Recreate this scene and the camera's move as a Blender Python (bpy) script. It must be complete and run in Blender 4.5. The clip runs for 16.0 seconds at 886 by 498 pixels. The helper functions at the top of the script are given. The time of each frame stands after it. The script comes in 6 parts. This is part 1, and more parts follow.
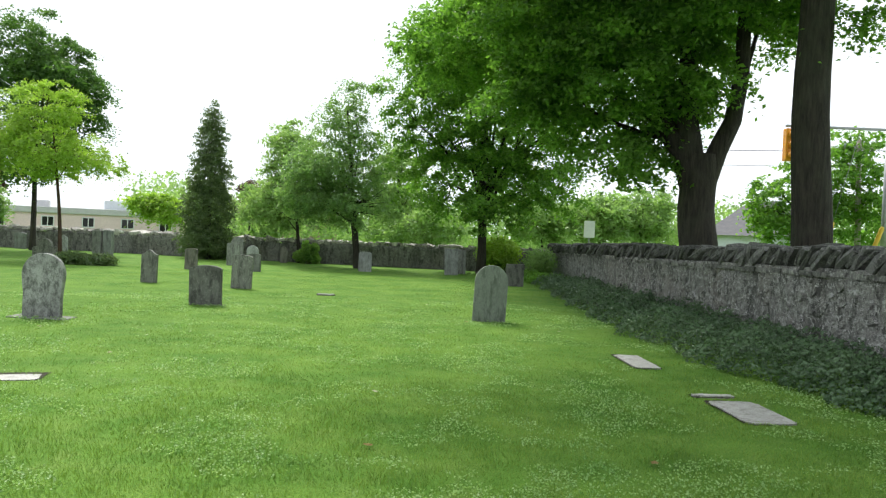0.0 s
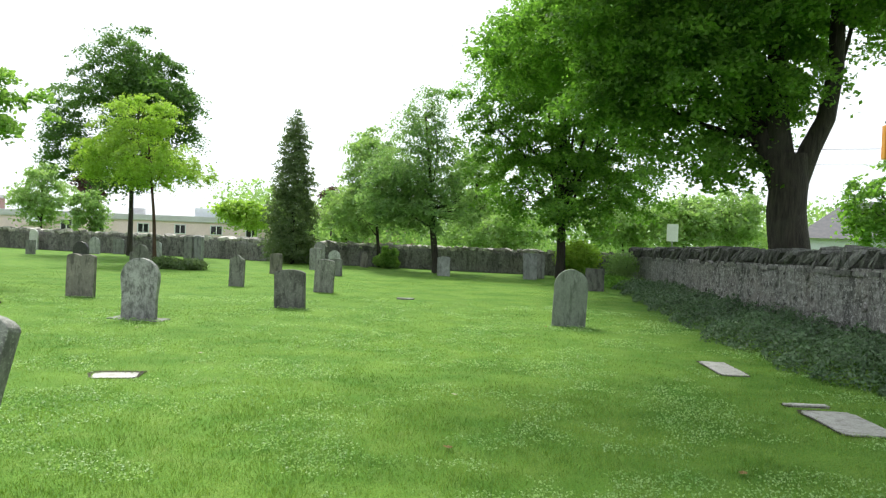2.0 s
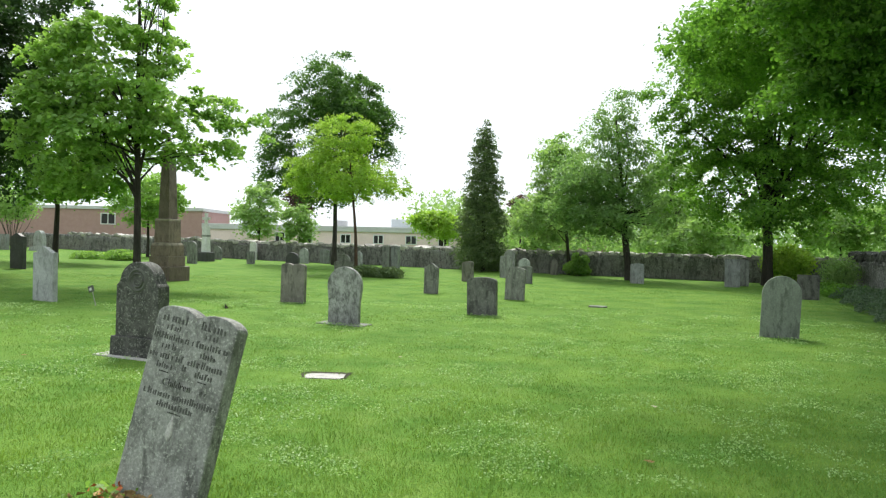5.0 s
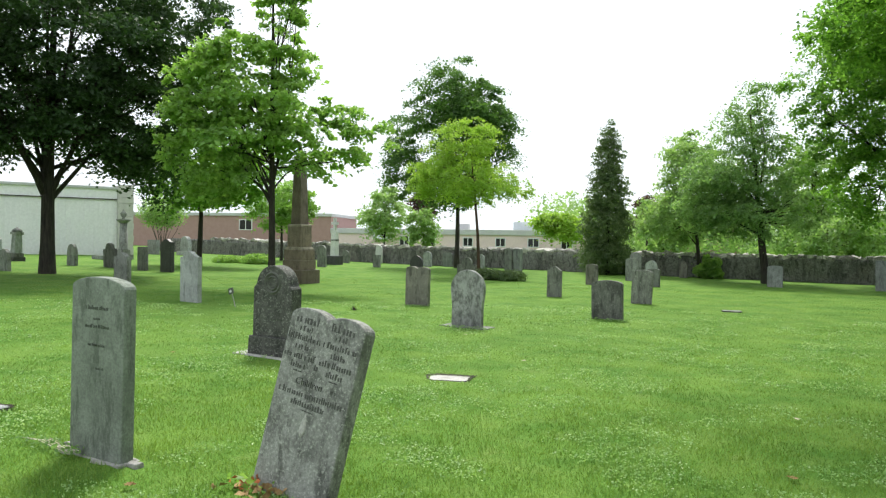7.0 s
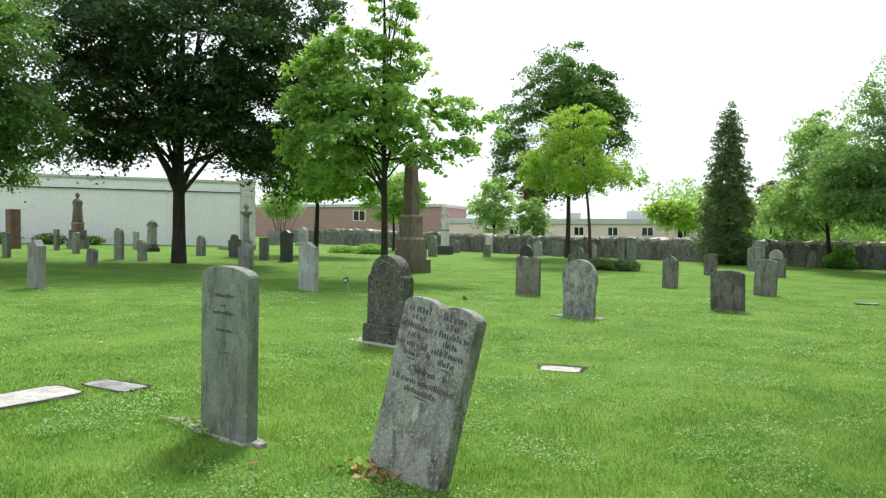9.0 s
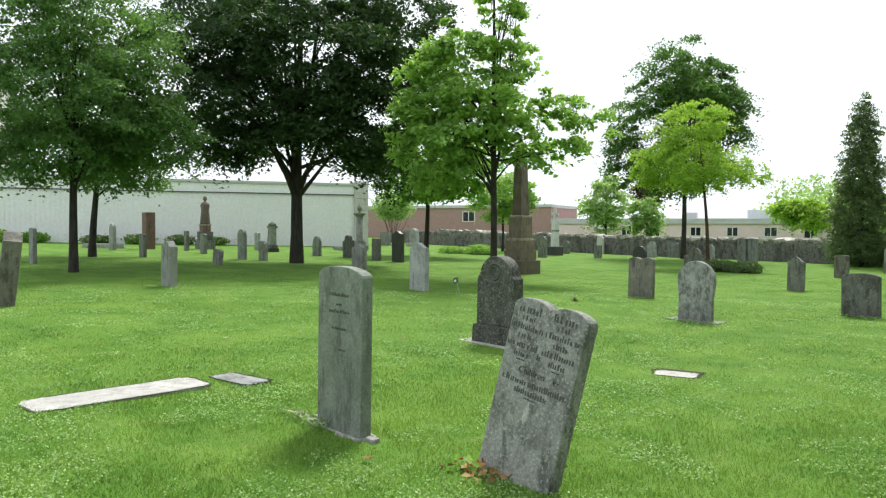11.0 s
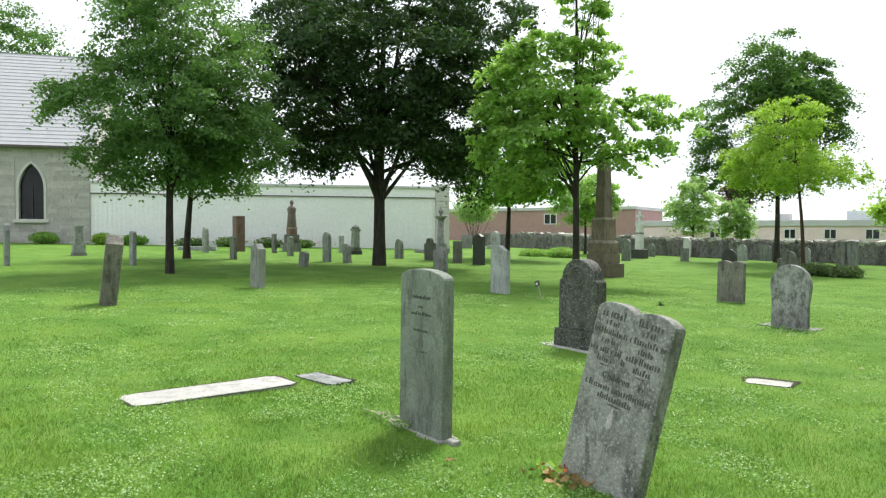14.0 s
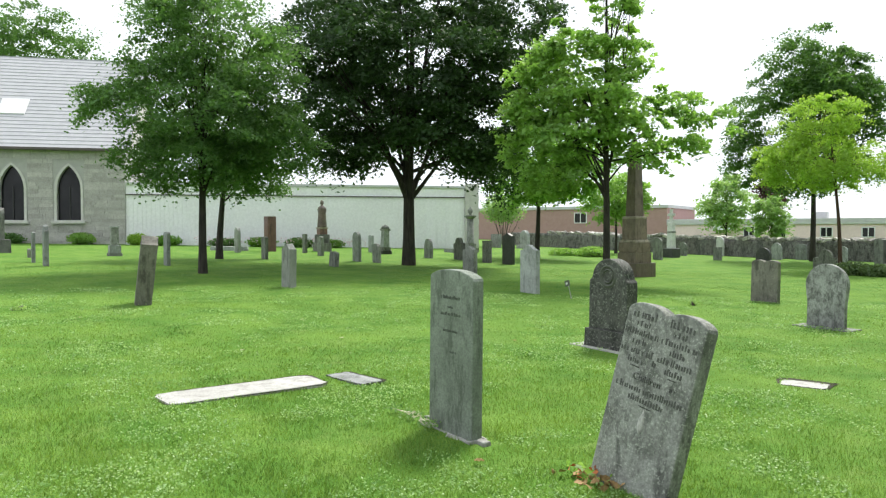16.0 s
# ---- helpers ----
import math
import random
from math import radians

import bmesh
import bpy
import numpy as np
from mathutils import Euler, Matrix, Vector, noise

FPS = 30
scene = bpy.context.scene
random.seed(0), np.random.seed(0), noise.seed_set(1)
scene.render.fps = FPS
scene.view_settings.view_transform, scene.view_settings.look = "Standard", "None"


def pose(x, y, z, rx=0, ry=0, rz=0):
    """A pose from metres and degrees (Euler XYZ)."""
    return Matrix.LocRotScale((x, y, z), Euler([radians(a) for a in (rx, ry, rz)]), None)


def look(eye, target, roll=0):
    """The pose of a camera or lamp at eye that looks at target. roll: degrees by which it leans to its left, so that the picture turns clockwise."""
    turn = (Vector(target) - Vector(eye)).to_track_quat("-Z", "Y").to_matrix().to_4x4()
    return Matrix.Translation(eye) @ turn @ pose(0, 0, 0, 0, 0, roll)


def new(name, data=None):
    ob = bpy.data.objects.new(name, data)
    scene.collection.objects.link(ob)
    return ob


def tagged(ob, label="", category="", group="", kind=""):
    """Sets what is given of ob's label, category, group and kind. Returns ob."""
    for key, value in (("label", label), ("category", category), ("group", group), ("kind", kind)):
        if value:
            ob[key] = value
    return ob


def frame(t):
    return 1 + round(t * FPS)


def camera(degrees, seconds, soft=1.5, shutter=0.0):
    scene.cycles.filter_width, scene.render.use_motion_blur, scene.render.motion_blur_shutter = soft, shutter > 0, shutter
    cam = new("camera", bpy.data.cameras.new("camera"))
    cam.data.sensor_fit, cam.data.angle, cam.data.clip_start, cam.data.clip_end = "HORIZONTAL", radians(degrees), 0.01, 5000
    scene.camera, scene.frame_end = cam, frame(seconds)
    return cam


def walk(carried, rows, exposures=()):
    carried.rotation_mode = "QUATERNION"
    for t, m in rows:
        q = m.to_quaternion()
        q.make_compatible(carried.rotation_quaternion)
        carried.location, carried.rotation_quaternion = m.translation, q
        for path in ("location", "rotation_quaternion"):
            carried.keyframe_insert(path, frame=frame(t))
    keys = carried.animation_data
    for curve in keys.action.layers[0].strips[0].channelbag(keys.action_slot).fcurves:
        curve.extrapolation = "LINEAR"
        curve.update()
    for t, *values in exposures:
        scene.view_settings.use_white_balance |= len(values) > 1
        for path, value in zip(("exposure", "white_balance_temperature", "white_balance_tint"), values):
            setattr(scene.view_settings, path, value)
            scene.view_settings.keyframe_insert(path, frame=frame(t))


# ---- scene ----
cam = camera(61.76, 16.0, soft=1.25)
ROWS = [
    (0.0, 0.000, 0.000, 1.614, 88.94, -2.40, 0.00),
    (0.5, -0.005, -0.009, 1.611, 88.99, -2.49, 0.66),
    (1.0, -0.008, -0.003, 1.611, 88.96, -2.32, 1.85),
    (1.5, -0.012, -0.009, 1.611, 88.99, -2.27, 3.54),
    (2.0, -0.006, -0.020, 1.604, 89.07, -2.12, 6.04),
    (2.5, 0.019, -0.056, 1.594, 89.14, -2.04, 9.14),
    (3.0, -0.004, -0.040, 1.596, 89.16, -1.82, 11.48),
    (3.5, -0.021, -0.024, 1.596, 89.17, -1.71, 13.62),
    (4.0, -0.042, -0.006, 1.593, 89.22, -1.52, 15.87),
    (6.5, -0.062, 0.006, 1.599, 89.29, -0.92, 27.66),
    (7.0, -0.070, 0.011, 1.597, 89.30, -0.78, 29.97),
    (7.5, -0.071, 0.013, 1.598, 88.98, -0.61, 32.23),
    (8.0, -0.081, 0.015, 1.592, 88.75, -0.53, 34.26),
    (8.5, -0.075, 0.007, 1.596, 88.54, -0.46, 36.36),
    (9.0, -0.082, 0.015, 1.594, 88.42, -0.42, 38.44),
    (9.5, -0.075, -0.002, 1.596, 88.38, -0.37, 41.04),
    (12.0, -0.079, 0.001, 1.597, 88.46, -0.20, 49.02),
    (12.5, -0.081, 0.000, 1.598, 88.48, -0.18, 49.89),
    (13.0, -0.075, -0.008, 1.588, 88.57, -0.18, 51.17),
    (13.5, -0.079, -0.006, 1.593, 88.56, -0.17, 52.29),
    (14.0, -0.080, -0.001, 1.598, 88.61, -0.16, 53.12),
    (14.5, -0.076, -0.003, 1.606, 88.62, -0.08, 53.94),
    (15.0, -0.078, -0.008, 1.603, 88.65, -0.05, 54.88),
    (15.5, -0.073, -0.008, 1.606, 88.63, 0.01, 55.29),
    (16.0, -0.073, -0.005, 1.607, 88.56, 0.04, 55.39),
]
walk(cam, [(t, pose(x, y, z, rx, ry, rz)) for t, x, y, z, rx, ry, rz in ROWS], exposures=[(0.0, 0.46), (3.0, 0.60), (3.5, 0.45), (6.5, 0.43), (9.5, 0.39), (12.0, 0.36), (13.5, 0.49), (16.0, 0.50)])

# ---- sky and sun ----
world = bpy.data.worlds.new("sky")
scene.world = world
world.use_nodes = True
wn, wl = world.node_tree.nodes, world.node_tree.links
wn.clear()
w_out, w_bg, w_sky = wn.new("ShaderNodeOutputWorld"), wn.new("ShaderNodeBackground"), wn.new("ShaderNodeTexSky")
w_sky.sky_type, w_sky.sun_disc = "NISHITA", False
w_sky.sun_elevation, w_sky.sun_rotation = radians(54), radians(-29)
w_gain = wn.new("ShaderNodeVectorMath")
w_gain.operation = "SCALE"
w_gain.inputs["Scale"].default_value = 0.10
w_mix, w_noise, w_ramp = wn.new("ShaderNodeMixRGB"), wn.new("ShaderNodeTexNoise"), wn.new("ShaderNodeMapRange")
w_noise.inputs["Scale"].default_value, w_noise.inputs["Detail"].default_value = 2.2, 5
w_ramp.inputs["From Min"].default_value, w_ramp.inputs["From Max"].default_value = 0.3, 0.6
w_ramp.inputs["To Min"].default_value, w_ramp.inputs["To Max"].default_value = 0.86, 1.0
w_mix.inputs[2].default_value = (1.05, 1.12, 1.19, 1)
wl.new(w_sky.outputs[0], w_gain.inputs[0])
wl.new(w_noise.outputs[0], w_ramp.inputs[0])
wl.new(w_ramp.outputs[0], w_mix.inputs[0])
wl.new(w_gain.outputs[0], w_mix.inputs[1])
wl.new(w_mix.outputs[0], w_bg.inputs[0])
w_bg.inputs[1].default_value = 0.86
wl.new(w_bg.outputs[0], w_out.inputs[0])

sun_data = bpy.data.lights.new("sun", "SUN")
sun_data.energy, sun_data.angle, sun_data.color = 3.6, radians(14), (1.0, 0.96, 0.88)
sun = new("sun", sun_data)
sun.matrix_world = look((-38.8, 70.0, 110.1), (0, 0, 0))


# ---- materials ----
def start(name):
    m = bpy.data.materials.new(name)
    m.use_nodes = True
    nt = m.node_tree
    return m, nt.nodes, nt.links, nt.nodes["Principled BSDF"]


def rgba(c):
    return (c[0], c[1], c[2], 1)


def noise_node(n, l, scale, detail=4, stretch=None, rough=0.55):
    g = n.new("ShaderNodeNewGeometry")
    t = n.new("ShaderNodeTexNoise")
    t.inputs["Scale"].default_value, t.inputs["Detail"].default_value, t.inputs["Roughness"].default_value = scale, detail, rough
    if stretch:
        mp = n.new("ShaderNodeMapping")
        mp.inputs["Scale"].default_value = stretch
        l.new(g.outputs["Position"], mp.inputs[0])
        l.new(mp.outputs[0], t.inputs[0])
    else:
        l.new(g.outputs["Position"], t.inputs[0])
    return t.outputs[0]


def ranged(n, l, src, a, b, lo=0.0, hi=1.0):
    r = n.new("ShaderNodeMapRange")
    for k, v in (("From Min", a), ("From Max", b), ("To Min", lo), ("To Max", hi)):
        r.inputs[k].default_value = v
    l.new(src, r.inputs[0])
    return r.outputs[0]


def blend(n, l, fac, a, b, mode="MIX"):
    m = n.new("ShaderNodeMixRGB")
    m.blend_type = mode
    for sock, v in ((m.inputs[0], fac), (m.inputs[1], a), (m.inputs[2], b)):
        if isinstance(v, tuple):
            sock.default_value = rgba(v)
        elif isinstance(v, (int, float)):
            sock.default_value = v
        else:
            l.new(v, sock)
    return m.outputs[0]


def bumped(n, l, bsdf, src, strength, dist=0.02):
    b = n.new("ShaderNodeBump")
    b.inputs["Strength"].default_value, b.inputs["Distance"].default_value = strength, dist
    l.new(src, b.inputs["Height"])
    l.new(b.outputs[0], bsdf.inputs["Normal"])


def stone_mat(name, light, dark, streak=0.5, lichen=0.25, rough=0.9, grain=60, random_tone=0.25, spots=26.0, blotch=0.45):
    m, n, l, p = start(name)
    big = noise_node(n, l, 2.3, 5)
    fine = noise_node(n, l, grain, 3)
    col = blend(n, l, ranged(n, l, big, 0.35, 0.65), light, tuple(0.6 * a + 0.4 * b for a, b in zip(light, dark)))
    st = noise_node(n, l, 8.0, 6, (1.0, 1.0, 0.30), 0.75)
    col = blend(n, l, ranged(n, l, st, 0.56 - 0.16 * streak, 0.66 - 0.10 * streak, 0, 0.9), col, dark)
    bl = noise_node(n, l, 8.0, 7, (1, 1, 0.7), 0.78)
    col = blend(n, l, ranged(n, l, bl, 0.46, 0.60, 0, blotch), col, dark)
    li = noise_node(n, l, spots, 4, None, 0.75)
    col = blend(n, l, ranged(n, l, li, 0.54, 0.62, 0, lichen), col, (0.52, 0.54, 0.47))
    col = blend(n, l, ranged(n, l, fine, 0.42, 0.62, 0.0, 0.5), col, tuple(0.45 * a for a in light))
    info = n.new("ShaderNodeObjectInfo")
    col = blend(n, l, 1.0, col, ranged(n, l, info.outputs["Random"], 0, 1, 1 - random_tone, 1 + random_tone), "MULTIPLY")
    l.new(col, p.inputs["Base Color"])
    p.inputs["Roughness"].default_value = rough
    bumped(n, l, p, blend(n, l, 0.5, fine, li), 0.5, 0.012)
    return m


def plain_mat(name, c1, c2, scale=8.0, rough=0.7, metal=0.0, bump=0.15):
    m, n, l, p = start(name)
    a = noise_node(n, l, scale, 5)
    b = noise_node(n, l, scale * 9, 3)
    col = blend(n, l, ranged(n, l, a, 0.3, 0.7), c1, c2)
    col = blend(n, l, ranged(n, l, b, 0.3, 0.7, 0, 0.3), col, tuple(0.6 * v for v in c1))
    l.new(col, p.inputs["Base Color"])
    p.inputs["Roughness"].default_value, p.inputs["Metallic"].default_value = rough, metal
    if bump:
        bumped(n, l, p, b, bump, 0.01)
    return m


def leaf_mat(name, c1, c2, through_light=0.5, gloss=0.5, tone_scale=1.4, own=0.45):
    m, n, l, p = start(name)
    c1, c2 = (tuple(0.94 * v + 0.06 * (0.35 * c[0] + 0.5 * c[1] + 0.15 * c[2]) for v in c) for c in (c1, c2))
    geo = n.new("ShaderNodeNewGeometry")
    patch = noise_node(n, l, tone_scale, 4)
    f = n.new("ShaderNodeMath")
    f.operation = "MULTIPLY_ADD"
    f.inputs[1].default_value = own
    l.new(geo.outputs["Random Per Island"], f.inputs[0])
    l.new(ranged(n, l, patch, 0.32, 0.68, -0.05, 1.0 - own), f.inputs[2])
    col = blend(n, l, f.outputs[0], c1, c2)
    l.new(col, p.inputs["Base Color"])
    p.inputs["Roughness"].default_value = gloss
    p.inputs["Specular IOR Level"].default_value = 0.35
    tr = n.new("ShaderNodeBsdfTranslucent")
    l.new(blend(n, l, 1.0, col, (1.45, 1.55, 0.80), "MULTIPLY"), tr.inputs[0])
    mx = n.new("ShaderNodeMixShader")
    mx.inputs[0].default_value = through_light
    l.new(p.outputs[0], mx.inputs[1])
    l.new(tr.outputs[0], mx.inputs[2])
    l.new(mx.outputs[0], n["Material Output"].inputs[0])
    return m


def bark_mat(name, c1, c2):
    m, n, l, p = start(name)
    a = noise_node(n, l, 14.0, 5, (1, 1, 0.14), 0.7)
    b = noise_node(n, l, 1.4, 3)
    col = blend(n, l, ranged(n, l, a, 0.35, 0.65), c1, c2)
    col = blend(n, l, ranged(n, l, b, 0.5, 0.75, 0, 0.4), col, (0.06, 0.066, 0.045))
    l.new(col, p.inputs["Base Color"])
    p.inputs["Roughness"].default_value = 0.95
    bumped(n, l, p, a, 1.0, 0.05)
    return m


def lawn_mat():
    m, n, l, p = start("mown_lawn")
    a, b, c = noise_node(n, l, 0.9, 4), noise_node(n, l, 3.0, 5), noise_node(n, l, 70.0, 3)
    col = blend(n, l, ranged(n, l, a, 0.35, 0.65), (0.085, 0.20, 0.024), (0.165, 0.295, 0.045))
    col = blend(n, l, ranged(n, l, b, 0.45, 0.72, 0, 0.6), col, (0.20, 0.30, 0.065))
    dry = noise_node(n, l, 1.7, 6, None, 0.7)
    col = blend(n, l, ranged(n, l, dry, 0.58, 0.72, 0, 0.5), col, (0.24, 0.30, 0.09))
    col = blend(n, l, ranged(n, l, c, 0.42, 0.7, 0, 0.75), col, (0.05, 0.14, 0.014))
    l.new(col, p.inputs["Base Color"])
    p.inputs["Roughness"].default_value = 0.9
    p.inputs["Specular IOR Level"].default_value = 0.15
    bumped(n, l, p, c, 0.8, 0.03)
    return m


def rubble_mat(name, flecks, earth):
    m, n, l, p = start(name)
    g = n.new("ShaderNodeNewGeometry")
    mp = n.new("ShaderNodeMapping")
    mp.inputs["Scale"].default_value = (3.0, 3.0, 5.2)
    l.new(g.outputs["Position"], mp.inputs[0])
    warp = n.new("ShaderNodeTexNoise")
    warp.inputs["Scale"].default_value = 2.0
    l.new(mp.outputs[0], warp.inputs[0])
    add = n.new("ShaderNodeVectorMath")
    l.new(mp.outputs[0], add.inputs[0])
    l.new(warp.outputs["Color"], add.inputs[1])
    v = n.new("ShaderNodeTexVoronoi")
    v.feature = "DISTANCE_TO_EDGE"
    l.new(add.outputs[0], v.inputs["Vector"])
    v2 = n.new("ShaderNodeTexVoronoi")
    l.new(add.outputs[0], v2.inputs["Vector"])
    big, mid, fine = noise_node(n, l, 0.9, 4), noise_node(n, l, 7.0, 5, (1, 1, 0.45), 0.7), noise_node(n, l, 55.0, 3)
    tone = n.new("ShaderNodeSeparateColor")
    l.new(v2.outputs["Color"], tone.inputs[0])
    stone = blend(n, l, tone.outputs[0], (0.12, 0.118, 0.112), (0.36, 0.352, 0.335))
    col = blend(n, l, ranged(n, l, v.outputs[0], 0.02, 0.10), (0.28, 0.27, 0.252), stone)
    col = blend(n, l, ranged(n, l, big, 0.50, 0.64, 0, 0.55), col, earth)
    run = noise_node(n, l, 2.2, 5, (1, 1, 0.22), 0.75)
    col = blend(n, l, ranged(n, l, run, 0.50, 0.60, 0, 0.75), col, (0.075, 0.074, 0.071))
    col = blend(n, l, ranged(n, l, mid, 0.52, 0.60, 0, 0.8), col, (0.05, 0.049, 0.046))
    pale = noise_node(n, l, 11.0, 6, None, 0.85)
    col = blend(n, l, ranged(n, l, pale, 0.525, 0.575, 0, flecks), col, (0.58, 0.575, 0.555))
    col = blend(n, l, ranged(n, l, fine, 0.35, 0.7, 0, 0.4), col, (0.07, 0.068, 0.063))
    l.new(col, p.inputs["Base Color"])
    p.inputs["Roughness"].default_value = 0.95
    h = blend(n, l, 0.6, ranged(n, l, v.outputs[0], 0.0, 0.15), pale)
    bumped(n, l, p, h, 0.7, 0.04)
    return m


def glass_mat():
    m, n, l, p = start("dark_glass")
    a = noise_node(n, l, 3.0, 2)
    l.new(blend(n, l, a, (0.012, 0.014, 0.016), (0.03, 0.03, 0.032)), p.inputs["Base Color"])
    p.inputs["Roughness"].default_value = 0.08
    return m


